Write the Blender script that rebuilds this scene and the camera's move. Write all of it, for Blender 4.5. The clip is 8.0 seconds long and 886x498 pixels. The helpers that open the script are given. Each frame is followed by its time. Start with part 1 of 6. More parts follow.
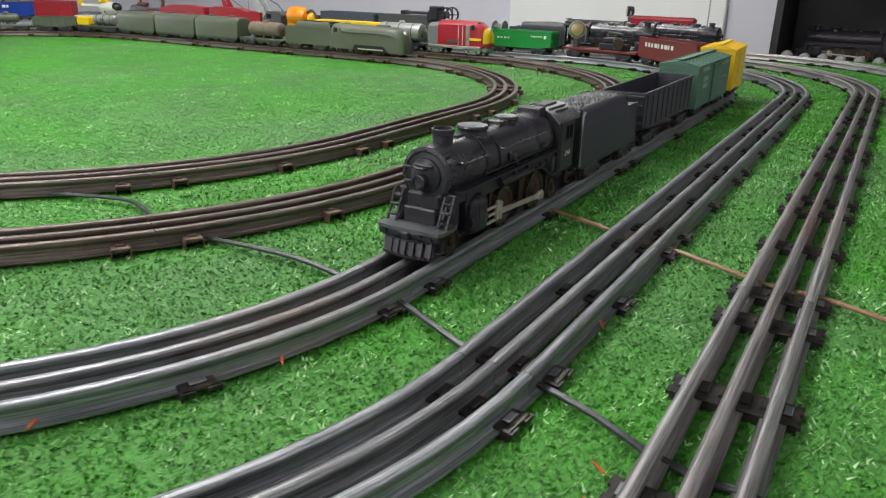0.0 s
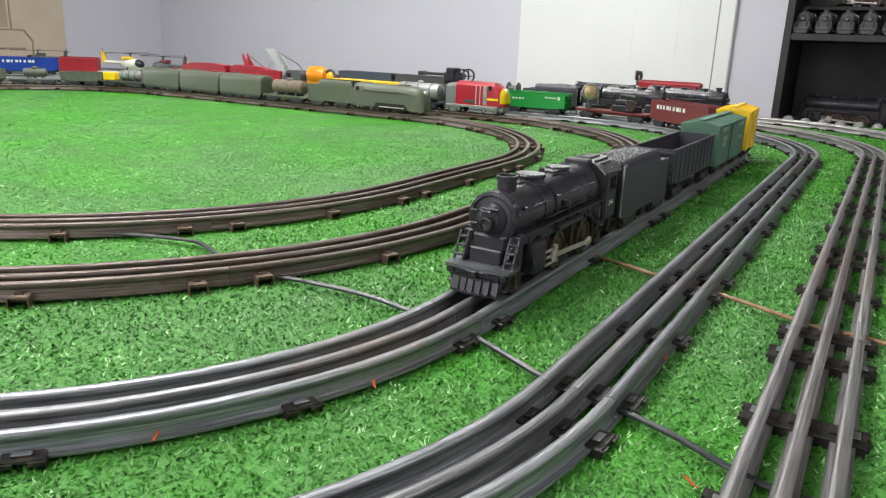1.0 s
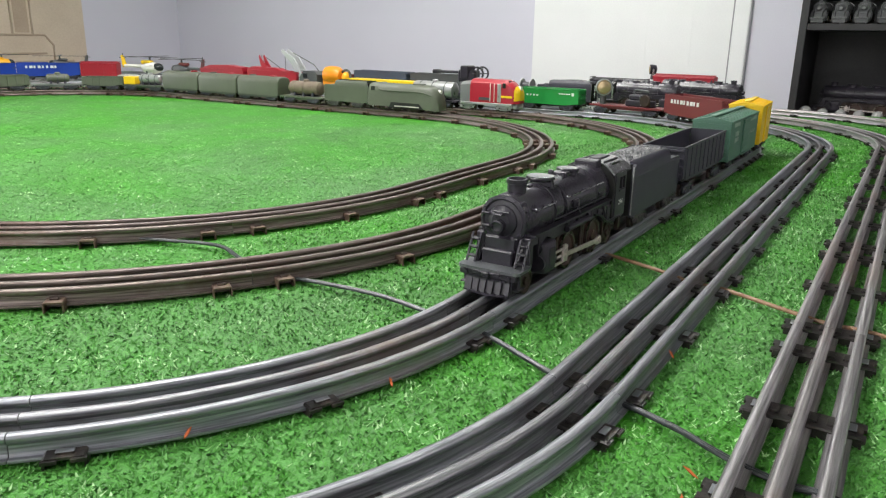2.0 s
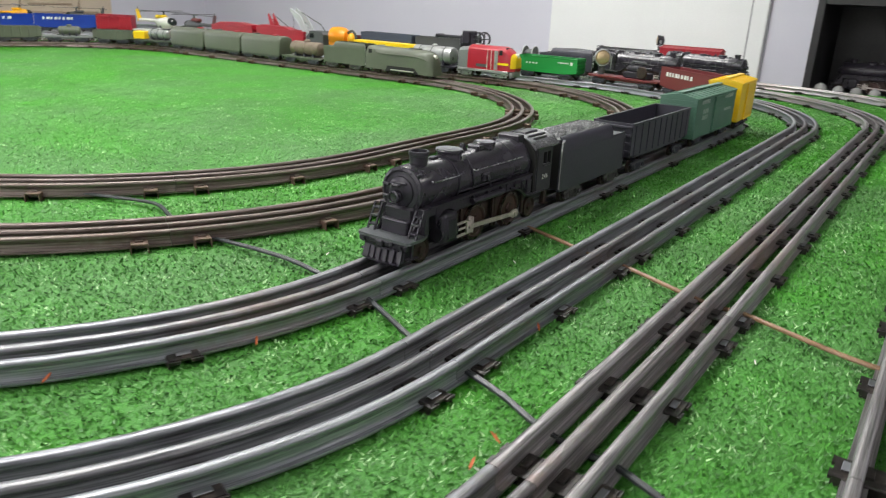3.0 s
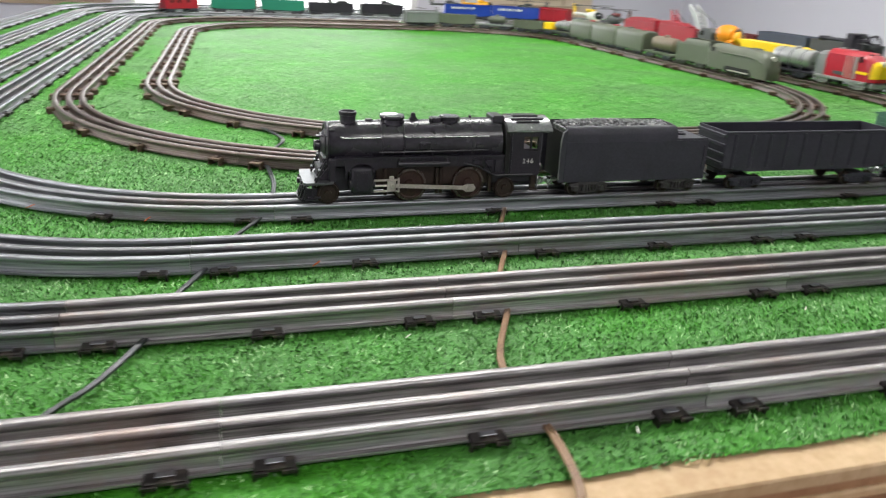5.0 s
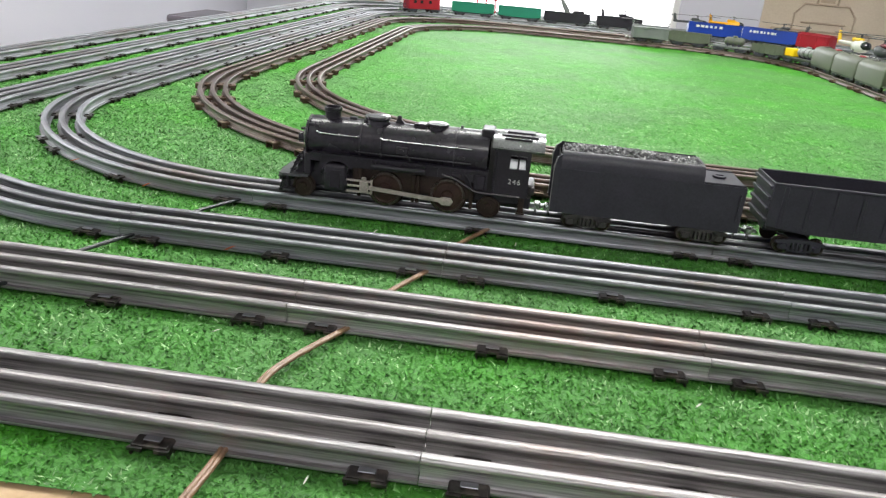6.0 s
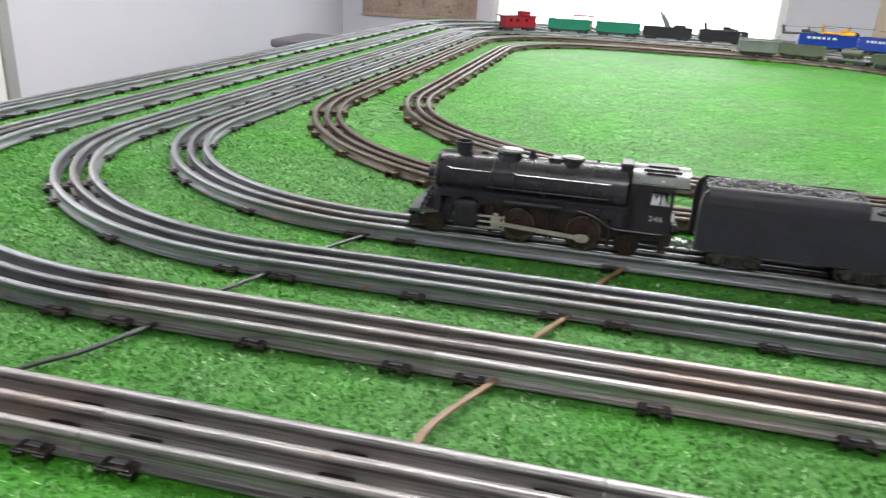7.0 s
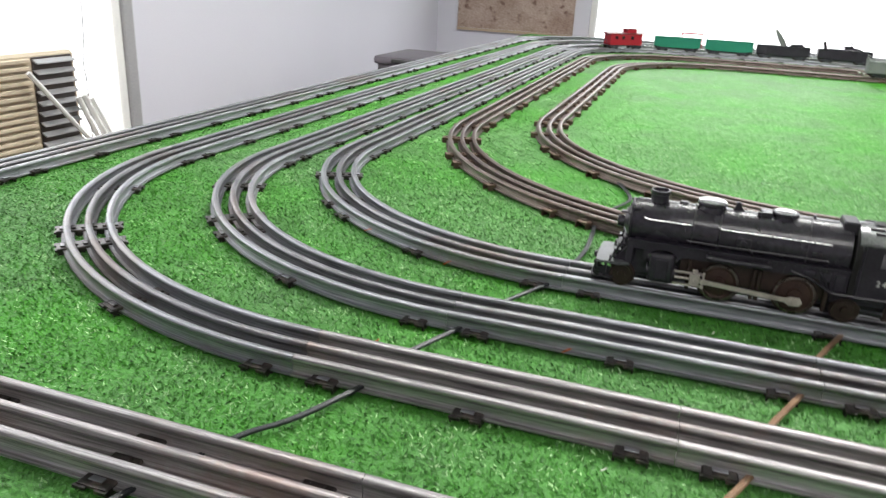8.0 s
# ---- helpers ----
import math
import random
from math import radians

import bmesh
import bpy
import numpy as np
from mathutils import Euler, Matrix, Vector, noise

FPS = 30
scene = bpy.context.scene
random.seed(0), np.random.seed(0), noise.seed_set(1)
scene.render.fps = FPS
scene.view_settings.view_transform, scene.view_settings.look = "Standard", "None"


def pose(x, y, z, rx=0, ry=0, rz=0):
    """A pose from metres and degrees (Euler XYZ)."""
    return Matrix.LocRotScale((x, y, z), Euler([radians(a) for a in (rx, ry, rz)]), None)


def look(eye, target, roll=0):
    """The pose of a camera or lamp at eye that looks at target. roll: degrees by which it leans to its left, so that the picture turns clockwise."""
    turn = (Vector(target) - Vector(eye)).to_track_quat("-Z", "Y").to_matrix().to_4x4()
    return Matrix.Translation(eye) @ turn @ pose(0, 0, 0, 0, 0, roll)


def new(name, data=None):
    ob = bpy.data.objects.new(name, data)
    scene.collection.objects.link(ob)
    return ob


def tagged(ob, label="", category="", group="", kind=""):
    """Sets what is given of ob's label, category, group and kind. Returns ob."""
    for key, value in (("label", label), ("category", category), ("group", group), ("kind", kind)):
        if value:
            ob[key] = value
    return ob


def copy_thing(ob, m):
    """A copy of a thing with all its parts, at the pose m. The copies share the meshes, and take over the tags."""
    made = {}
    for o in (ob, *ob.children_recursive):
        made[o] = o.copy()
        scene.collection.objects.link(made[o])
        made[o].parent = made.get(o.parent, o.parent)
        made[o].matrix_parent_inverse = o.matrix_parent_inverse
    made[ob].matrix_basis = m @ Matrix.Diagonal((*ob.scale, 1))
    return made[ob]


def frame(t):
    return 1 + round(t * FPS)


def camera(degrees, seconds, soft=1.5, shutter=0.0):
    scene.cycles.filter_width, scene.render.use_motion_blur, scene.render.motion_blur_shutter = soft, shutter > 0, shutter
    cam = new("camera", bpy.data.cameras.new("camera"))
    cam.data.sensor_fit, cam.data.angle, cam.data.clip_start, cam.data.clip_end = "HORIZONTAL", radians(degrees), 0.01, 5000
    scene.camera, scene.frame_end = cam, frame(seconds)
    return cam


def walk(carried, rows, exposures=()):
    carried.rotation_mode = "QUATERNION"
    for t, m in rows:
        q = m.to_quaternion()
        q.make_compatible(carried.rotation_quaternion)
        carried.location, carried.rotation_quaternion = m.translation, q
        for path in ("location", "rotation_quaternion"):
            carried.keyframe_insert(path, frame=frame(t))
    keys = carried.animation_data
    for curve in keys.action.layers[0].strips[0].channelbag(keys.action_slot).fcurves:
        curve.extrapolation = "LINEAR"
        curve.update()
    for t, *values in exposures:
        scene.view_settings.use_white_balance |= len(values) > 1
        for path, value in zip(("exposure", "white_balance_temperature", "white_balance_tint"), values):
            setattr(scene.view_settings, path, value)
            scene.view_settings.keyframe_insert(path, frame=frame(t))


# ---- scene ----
import itertools

cam = camera(62.2, 8.0, soft=1.2, shutter=0.35)
PATH = [
    (0, (0.786, 0.71, 0.172), (2.398, 1.669, -0.521), 1.3),
    (0.5, (0.752, 0.724, 0.17), (2.388, 1.674, -0.478), 0.1),
    (1, (0.738, 0.732, 0.168), (2.395, 1.711, -0.374), 2.2),
    (2.3, (0.725, 0.708, 0.179), (2.341, 1.741, -0.391), 0.7),
    (2.5, (0.739, 0.689, 0.179), (2.34, 1.727, -0.418), 1.2),
    (3, (0.762, 0.638, 0.189), (2.324, 1.703, -0.464), 2.7),
    (3.5, (0.877, 0.617, 0.179), (2.125, 2.026, -0.496), -0.2),
    (4, (0.949, 0.528, 0.183), (1.973, 2.125, -0.449), -1.7),
    (4.5, (0.977, 0.367, 0.202), (1.853, 2.047, -0.439), 2.2),
    (4.7, (1.004, 0.336, 0.198), (1.777, 2.05, -0.484), 2.8),
    (5.8, (1.306, 0.353, 0.202), (1.185, 2.209, -0.532), 4.2),
    (6, (1.32, 0.352, 0.205), (1.161, 2.206, -0.527), 5.2),
    (6.5, (1.316, 0.361, 0.21), (1.047, 2.208, -0.508), 4.4),
    (7, (1.277, 0.369, 0.213), (0.891, 2.198, -0.499), 3.2),
    (7.4, (1.214, 0.375, 0.206), (0.706, 2.182, -0.485), 0.7),
    (7.5, (1.19, 0.385, 0.206), (0.69, 2.181, -0.518), 0.4),
    (8, (1.18, 0.386, 0.226), (0.605, 2.171, -0.47), 3.1),
]
walk(cam, [(t, look(eye, target, roll)) for t, eye, target, roll in PATH], [(0, -0.35), (0.5, -0.12), (1, 0.0), (2.4, 0.0), (3, -0.05), (4, 0.08), (6, 0.11), (8, 0.04)])

# ---- world and lights ----
world = bpy.data.worlds.new("world")
scene.world = world
world.use_nodes = True
world.node_tree.nodes["Background"].inputs[0].default_value = (0.9, 0.95, 1.0, 1)
world.node_tree.nodes["Background"].inputs[1].default_value = 1.0
CEIL, FLOOR = 1.62, -0.80


def area_lamp(name, m, sx, sy, watts, colour):
    data = bpy.data.lights.new(name, "AREA")
    data.shape, data.size, data.size_y, data.energy, data.color = "RECTANGLE", sx, sy, watts, colour
    ob = new(name, data)
    ob.matrix_world = m
    return ob


# unseen lamps: one overhead is inferred, the side and south ones added as fill
TUBES = [(0.42, 1.60, 12), (1.60, 2.05, 34), (2.95, 1.75, 9), (1.6, -0.8, 13)]
for tx, ty, tw in TUBES:
    area_lamp("assumed_tube_glow", pose(tx, ty, CEIL - 0.065), 1.15, 0.24, tw, (1.0, 0.99, 0.975))
area_lamp("window_daylight", pose(1.35, 4.52, 0.62, 90, 0, 180), 1.36, 1.1, 11, (0.95, 0.98, 1.0))


# ---- materials ----
def nodes_of(name):
    m = bpy.data.materials.new(name)
    m.use_nodes = True
    nt = m.node_tree
    return m, nt, nt.nodes, nt.links, nt.nodes["Principled BSDF"]


def mat(name, dark, light, scale=30, rough=0.5, metal=0.0, bump=0.1, fine=300, rough_var=0.15, coords="Object", spec=0.5, wear=None, random_mix=0.0):
    """Two colours mixed by noise at two scales, with fine relief; wear adds a third colour in scattered patches."""
    m, nt, N, L, b = nodes_of(name)
    tc = N.new("ShaderNodeTexCoord")
    n1, n2 = N.new("ShaderNodeTexNoise"), N.new("ShaderNodeTexNoise")
    n1.inputs["Scale"].default_value, n1.inputs["Detail"].default_value = scale, 6
    n2.inputs["Scale"].default_value, n2.inputs["Detail"].default_value = fine, 3
    L.new(tc.outputs[coords], n1.inputs["Vector"])
    L.new(tc.outputs[coords], n2.inputs["Vector"])
    add = N.new("ShaderNodeMath")
    add.operation = "MULTIPLY_ADD"
    add.inputs[1].default_value = 0.5
    L.new(n2.outputs["Fac"], add.inputs[0])
    half = N.new("ShaderNodeMath")
    half.operation, half.inputs[1].default_value = "MULTIPLY", 0.5
    L.new(n1.outputs["Fac"], half.inputs[0])
    L.new(half.outputs[0], add.inputs[2])
    ramp = N.new("ShaderNodeValToRGB")
    ramp.color_ramp.elements[0].position, ramp.color_ramp.elements[1].position = 0.34, 0.66
    ramp.color_ramp.elements[0].color, ramp.color_ramp.elements[1].color = (*dark, 1), (*light, 1)
    L.new(add.outputs[0], ramp.inputs["Fac"])
    out = ramp.outputs["Color"]
    if wear:
        n3 = N.new("ShaderNodeTexNoise")
        n3.inputs["Scale"].default_value, n3.inputs["Detail"].default_value = scale * 2.3, 8
        L.new(tc.outputs[coords], n3.inputs["Vector"])
        r3 = N.new("ShaderNodeValToRGB")
        r3.color_ramp.elements[0].position, r3.color_ramp.elements[1].position = 0.56, 0.68
        L.new(n3.outputs["Fac"], r3.inputs["Fac"])
        mx = N.new("ShaderNodeMixRGB")
        mx.inputs["Color2"].default_value = (*wear, 1)
        L.new(r3.outputs["Color"], mx.inputs["Fac"])
        L.new(out, mx.inputs["Color1"])
        out = mx.outputs["Color"]
    if random_mix:
        info = N.new("ShaderNodeObjectInfo")
        hsv = N.new("ShaderNodeHueSaturation")
        rr = N.new("ShaderNodeMapRange")
        rr.inputs["To Min"].default_value, rr.inputs["To Max"].default_value = 1 - random_mix, 1 + random_mix
        L.new(info.outputs["Random"], rr.inputs["Value"])
        L.new(rr.outputs["Result"], hsv.inputs["Value"])
        L.new(out, hsv.inputs["Color"])
        out = hsv.outputs["Color"]
    L.new(out, b.inputs["Base Color"])
    b.inputs["Metallic"].default_value = metal
    b.inputs["Specular IOR Level"].default_value = spec
    mr = N.new("ShaderNodeMapRange")
    mr.inputs["To Min"].default_value, mr.inputs["To Max"].default_value = max(rough - rough_var, 0.03), min(rough + rough_var, 1)
    L.new(n1.outputs["Fac"], mr.inputs["Value"])
    L.new(mr.outputs["Result"], b.inputs["Roughness"])
    if bump:
        bp = N.new("ShaderNodeBump")
        bp.inputs["Strength"].default_value, bp.inputs["Distance"].default_value = bump, 0.6 / fine
        L.new(n2.outputs["Fac"], bp.inputs["Height"])
        L.new(bp.outputs["Normal"], b.inputs["Normal"])
    return m


def glow(name, colour, strength):
    m, nt, N, L, b = nodes_of(name)
    b.inputs["Base Color"].default_value = (0.8, 0.8, 0.8, 1)
    b.inputs["Emission Color"].default_value = (*colour, 1)
    b.inputs["Emission Strength"].default_value = strength
    return m


def plastic(name, c, rough=0.38, spec=0.45):
    d = tuple(v * 0.82 for v in c)
    return mat(name, d, c, 25, rough, 0, 0.05, 500, 0.1, spec=spec)


M = {}


def rail_material(name, dark, light, tarnish, rough, metal, amount):
    """Drawn sheet steel: long streaks along the rail, fine scratches, and patches of tarnish spread over the table."""
    m, nt, N, L, b = nodes_of(name)
    tc, geo, info = N.new("ShaderNodeTexCoord"), N.new("ShaderNodeNewGeometry"), N.new("ShaderNodeObjectInfo")
    shift = N.new("ShaderNodeVectorMath")
    shift.operation = "ADD"
    L.new(tc.outputs["UV"], shift.inputs[0])
    many = N.new("ShaderNodeVectorMath")
    many.operation = "SCALE"
    many.inputs[0].default_value = (13.7, 9.1, 0)
    L.new(info.outputs["Random"], many.inputs["Scale"])
    L.new(many.outputs[0], shift.inputs[1])

    def noise(scale, vector, stretch=None, detail=5):
        n = N.new("ShaderNodeTexNoise")
        n.inputs["Scale"].default_value, n.inputs["Detail"].default_value = scale, detail
        if stretch:
            mp = N.new("ShaderNodeMapping")
            mp.inputs["Scale"].default_value = stretch
            L.new(vector, mp.inputs["Vector"])
            vector = mp.outputs["Vector"]
        L.new(vector, n.inputs["Vector"])
        return n.outputs["Fac"]
    streak = noise(1.0, shift.outputs[0], (22, 900, 1))
    scratch = noise(1.0, shift.outputs[0], (60, 2600, 1), 2)
    patch = noise(7.0, geo.outputs["Position"])
    spots = noise(160.0, geo.outputs["Position"])
    ramp = N.new("ShaderNodeValToRGB")
    ramp.color_ramp.elements[0].position, ramp.color_ramp.elements[1].position = 0.36, 0.64
    ramp.color_ramp.elements[0].color, ramp.color_ramp.elements[1].color = (*dark, 1), (*light, 1)
    L.new(streak, ramp.inputs["Fac"])
    both = N.new("ShaderNodeMath")
    both.operation, both.inputs[1].default_value = "MULTIPLY_ADD", 0.35
    L.new(spots, both.inputs[0])
    L.new(patch, both.inputs[2])
    mask = N.new("ShaderNodeMapRange")
    mask.inputs["From Min"].default_value, mask.inputs["From Max"].default_value = 0.68, 0.84
    mask.inputs["To Max"].default_value = amount
    L.new(both.outputs[0], mask.inputs["Value"])
    mix = N.new("ShaderNodeMixRGB")
    mix.inputs["Color2"].default_value = (*tarnish, 1)
    L.new(mask.outputs["Result"], mix.inputs["Fac"])
    L.new(ramp.outputs["Color"], mix.inputs["Color1"])
    hsv = N.new("ShaderNodeHueSaturation")
    own = N.new("ShaderNodeMapRange")
    own.inputs["To Min"].default_value, own.inputs["To Max"].default_value = 0.82, 1.18
    L.new(info.outputs["Random"], own.inputs["Value"])
    L.new(own.outputs["Result"], hsv.inputs["Value"])
    L.new(mix.outputs["Color"], hsv.inputs["Color"])
    L.new(hsv.outputs["Color"], b.inputs["Base Color"])
    b.inputs["Metallic"].default_value = metal
    mr = N.new("ShaderNodeMapRange")
    mr.inputs["To Min"].default_value, mr.inputs["To Max"].default_value = rough - 0.14, rough + 0.14
    L.new(streak, mr.inputs["Value"])
    L.new(mr.outputs["Result"], b.inputs["Roughness"])
    bp = N.new("ShaderNodeBump")
    bp.inputs["Strength"].default_value, bp.inputs["Distance"].default_value = 0.35, 0.0003
    L.new(scratch, bp.inputs["Height"])
    L.new(bp.outputs["Normal"], b.inputs["Normal"])
    return m


M["rail"] = rail_material("rail_steel", (0.180, 0.185, 0.203), (0.375, 0.38, 0.41), (0.235, 0.205, 0.195), 0.40, 0.72, 0.6)
M["rail_mid"] = rail_material("rail_steel_middle", (0.135, 0.135, 0.148), (0.315, 0.31, 0.325), (0.18, 0.14, 0.128), 0.40, 0.72, 0.75)
# lighter, pinker steel: a warm reflection put into the colour, besides the tarnish
M["rail_warm"] = rail_material("rail_steel_warm_sheen", (0.225, 0.212, 0.218), (0.455, 0.435, 0.442), (0.36, 0.30, 0.285), 0.40, 0.72, 0.75)
M["rail_warm_mid"] = rail_material("rail_steel_warm_sheen_middle", (0.165, 0.152, 0.155), (0.375, 0.35, 0.35), (0.26, 0.195, 0.18), 0.40, 0.72, 0.85)
M["rail_old"] = rail_material("rail_tarnished", (0.075, 0.055, 0.049), (0.21, 0.168, 0.15), (0.10, 0.062, 0.048), 0.38, 0.55, 0.8)
M["tie"] = mat("tie_black", (0.016, 0.0135, 0.013), (0.044, 0.037, 0.035), 60, 0.32, 0.3, 0.1, 600, 0.12, wear=(0.075, 0.06, 0.052))
M["tie_old"] = mat("tie_brown", (0.075, 0.042, 0.030), (0.17, 0.11, 0.08), 60, 0.6, 0.2, 0.12, 600, 0.12, wear=(0.16, 0.11, 0.075))
M["black"] = mat("loco_black", (0.018, 0.0155, 0.021), (0.036, 0.0315, 0.043), 40, 0.33, 0, 0.10, 500, 0.10, spec=0.42)
M["gloss"] = mat("loco_gloss", (0.017, 0.0145, 0.0205), (0.035, 0.030, 0.042), 30, 0.27, 0, 0.05, 300, 0.08, spec=0.62)
# pale metal that puts the dome tops' bright sheen into their colour
M["dome"] = mat("sheen_cap", (0.22, 0.22, 0.225), (0.42, 0.42, 0.43), 60, 0.16, 0.7, 0.02, 900, 0.05, spec=0.7)
# lighter than the body, the front deck's gloss put into the colour
M["deck"] = mat("sheen_deck", (0.07, 0.075, 0.08), (0.16, 0.165, 0.175), 60, 0.30, 0.3, 0.04, 700, 0.08)
# pale half-metallic grey for the numbered engine's cab roof
M["pale_roof"] = mat("pale_roof", (0.20, 0.20, 0.21), (0.40, 0.40, 0.42), 60, 0.24, 0.7, 0.05, 700, 0.08)
M["car_black"] = mat("car_black", (0.030, 0.029, 0.039), (0.052, 0.050, 0.066), 40, 0.44, 0, 0.06, 600, 0.08, spec=0.45)
M["truck_grey"] = mat("truck_grey", (0.045, 0.042, 0.043), (0.11, 0.10, 0.10), 150, 0.42, 0.4, 0.1, 700, 0.1)
# near-black that paints in the shade of recesses and unlit faces
M["shade_black"] = mat("inner_shade", (0.006, 0.006, 0.006), (0.014, 0.013, 0.012), 50, 0.8, 0, 0.1, 500)
M["wheel"] = mat("wheel_dark", (0.022, 0.014, 0.011), (0.060, 0.038, 0.030), 120, 0.48, 0.4, 0.1, 800)
M["driver"] = mat("driver_brown", (0.030, 0.015, 0.011), (0.075, 0.040, 0.031), 110, 0.5, 0.3, 0.1, 700)
M["tyre"] = mat("wheel_tyre", (0.07, 0.058, 0.05), (0.20, 0.175, 0.155), 120, 0.3, 0.9, 0.05, 800)
M["rod"] = mat("rod_metal", (0.45, 0.39, 0.36), (0.72, 0.65, 0.60), 150, 0.38, 0.6, 0.1, 800)
M["steel"] = mat("bright_steel", (0.45, 0.45, 0.45), (0.7, 0.7, 0.7), 100, 0.28, 0.95, 0.05, 800)
M["coal"] = mat("coal", (0.030, 0.030, 0.031), (0.22, 0.22, 0.23), 260, 0.24, 0, 0.5, 700, spec=0.8)
M["white"] = plastic("white_letters", (0.75, 0.75, 0.72), 0.5)
M["faded"] = plastic("faded_letters", (0.32, 0.40, 0.34), 0.5)
M["box_green"] = mat("boxcar_green", (0.052, 0.135, 0.090), (0.085, 0.185, 0.130), 25, 0.45, 0, 0.05, 700)
M["yellow"] = plastic("car_yellow", (0.90, 0.59, 0.01))
M["olive"] = mat("olive_paint", (0.074, 0.082, 0.058), (0.104, 0.112, 0.081), 25, 0.5, 0, 0.06, 700)
M["olive_dark"] = mat("olive_under", (0.05, 0.055, 0.045), (0.075, 0.08, 0.065), 30, 0.6, 0, 0.06, 700)
M["tan"] = mat("tank_tan", (0.13, 0.095, 0.07), (0.21, 0.165, 0.12), 60, 0.5, 0.1, 0.08, 700)
M["red"] = plastic("car_red", (0.38, 0.012, 0.026))
M["maroon"] = plastic("car_maroon", (0.16, 0.025, 0.028), 0.45)
M["silver"] = mat("silver_paint", (0.28, 0.28, 0.28), (0.44, 0.44, 0.43), 40, 0.32, 0.5, 0.04, 700)
M["green"] = plastic("car_green", (0.015, 0.26, 0.05))
M["teal"] = plastic("car_teal", (0.02, 0.20, 0.13))
M["blue"] = plastic("car_blue", (0.010, 0.045, 0.34))
M["grey"] = plastic("car_grey", (0.17, 0.18, 0.175), 0.5)
M["dgrey"] = plastic("car_dark_grey", (0.075, 0.078, 0.08), 0.5)
M["slate"] = plastic("car_slate", (0.07, 0.085, 0.12), 0.45)
M["orange"] = plastic("car_orange", (0.85, 0.28, 0.01))
M["amber"] = plastic("car_amber", (0.88, 0.42, 0.012))
M["ashen"] = plastic("car_ash_grey", (0.44, 0.45, 0.45), 0.45)
M["scrap"] = plastic("scrap_rust", (0.50, 0.11, 0.025), 0.6)
M["brass"] = mat("lens_brass", (0.35, 0.24, 0.13), (0.55, 0.42, 0.26), 60, 0.35, 0.6, 0.05, 600)
M["ivory"] = plastic("ivory", (0.72, 0.7, 0.64))
M["globe"] = plastic("globe_grey", (0.30, 0.30, 0.295), 0.22, 0.6)
M["tub"] = mat("tub_mauve", (0.10, 0.09, 0.105), (0.15, 0.135, 0.155), 10, 0.5, 0, 0.05, 200)
M["glass"] = plastic("dark_glass", (0.02, 0.022, 0.025), 0.12, 0.6)
M["wire_black"] = mat("wire_black", (0.012, 0.014, 0.016), (0.035, 0.04, 0.045), 80, 0.38, 0, 0.05, 900, 0.08, spec=0.5)
M["wire_brown"] = mat("wire_brown", (0.17, 0.085, 0.045), (0.34, 0.21, 0.125), 80, 0.36, 0, 0.05, 900)
M["plywood"] = mat("plywood_face", (0.50, 0.32, 0.17), (0.66, 0.47, 0.28), 12, 0.6, 0, 0.15, 160)
M["ply_dark"] = mat("plywood_core", (0.34, 0.17, 0.085), (0.46, 0.25, 0.13), 14, 0.7, 0, 0.15, 160)
M["wood_leg"] = mat("pine", (0.45, 0.30, 0.17), (0.58, 0.41, 0.25), 9, 0.6, 0, 0.1, 120)
M["wall"] = mat("lilac_wall", (0.635, 0.63, 0.70), (0.675, 0.67, 0.74), 2.5, 0.85, 0, 0.08, 220, 0.05, coords="Object", spec=0.2)
M["ceiling"] = mat("ceiling_white", (0.76, 0.76, 0.75), (0.82, 0.82, 0.81), 3, 0.9, 0, 0.1, 150, 0.05, spec=0.2)
M["door"] = mat("door_white", (0.80, 0.81, 0.80), (0.86, 0.87, 0.86), 4, 0.45, 0, 0.03, 200, 0.05)
M["trim"] = mat("trim_white", (0.74, 0.74, 0.73), (0.82, 0.82, 0.8), 6, 0.45, 0, 0.03, 200, 0.05)
M["trim_grey"] = mat("trim_grey", (0.28, 0.28, 0.29), (0.36, 0.36, 0.37), 6, 0.5, 0, 0.03, 200, 0.05)
M["shelf"] = mat("shelf_black", (0.012, 0.012, 0.013), (0.025, 0.024, 0.024), 8, 0.5, 0, 0.06, 150)
M["floor"] = mat("floor_grey", (0.22, 0.20, 0.18), (0.32, 0.29, 0.26), 5, 0.6, 0, 0.08, 120)
M["kraft"] = mat("kraft_paper", (0.57, 0.47, 0.36), (0.66, 0.56, 0.44), 7, 0.85, 0, 0.1, 130)
M["kraft_ink"] = mat("kraft_ink", (0.40, 0.31, 0.23), (0.48, 0.39, 0.29), 12, 0.85, 0, 0.05, 130)
M["picture_brown"] = mat("picture_brown", (0.26, 0.17, 0.13), (0.5, 0.4, 0.34), 9, 0.6, 0, 0.05, 130, wear=(0.16, 0.09, 0.07))
M["beige"] = plastic("beige_plastic", (0.58, 0.50, 0.38), 0.5)
M["vent_dark"] = plastic("vent_dark", (0.06, 0.05, 0.045), 0.5)
M["daylight"] = glow("daylight", (1.0, 1.0, 1.0), 2.2)
M["tube"] = glow("tube_glow", (1.0, 0.98, 0.94), 6.0)


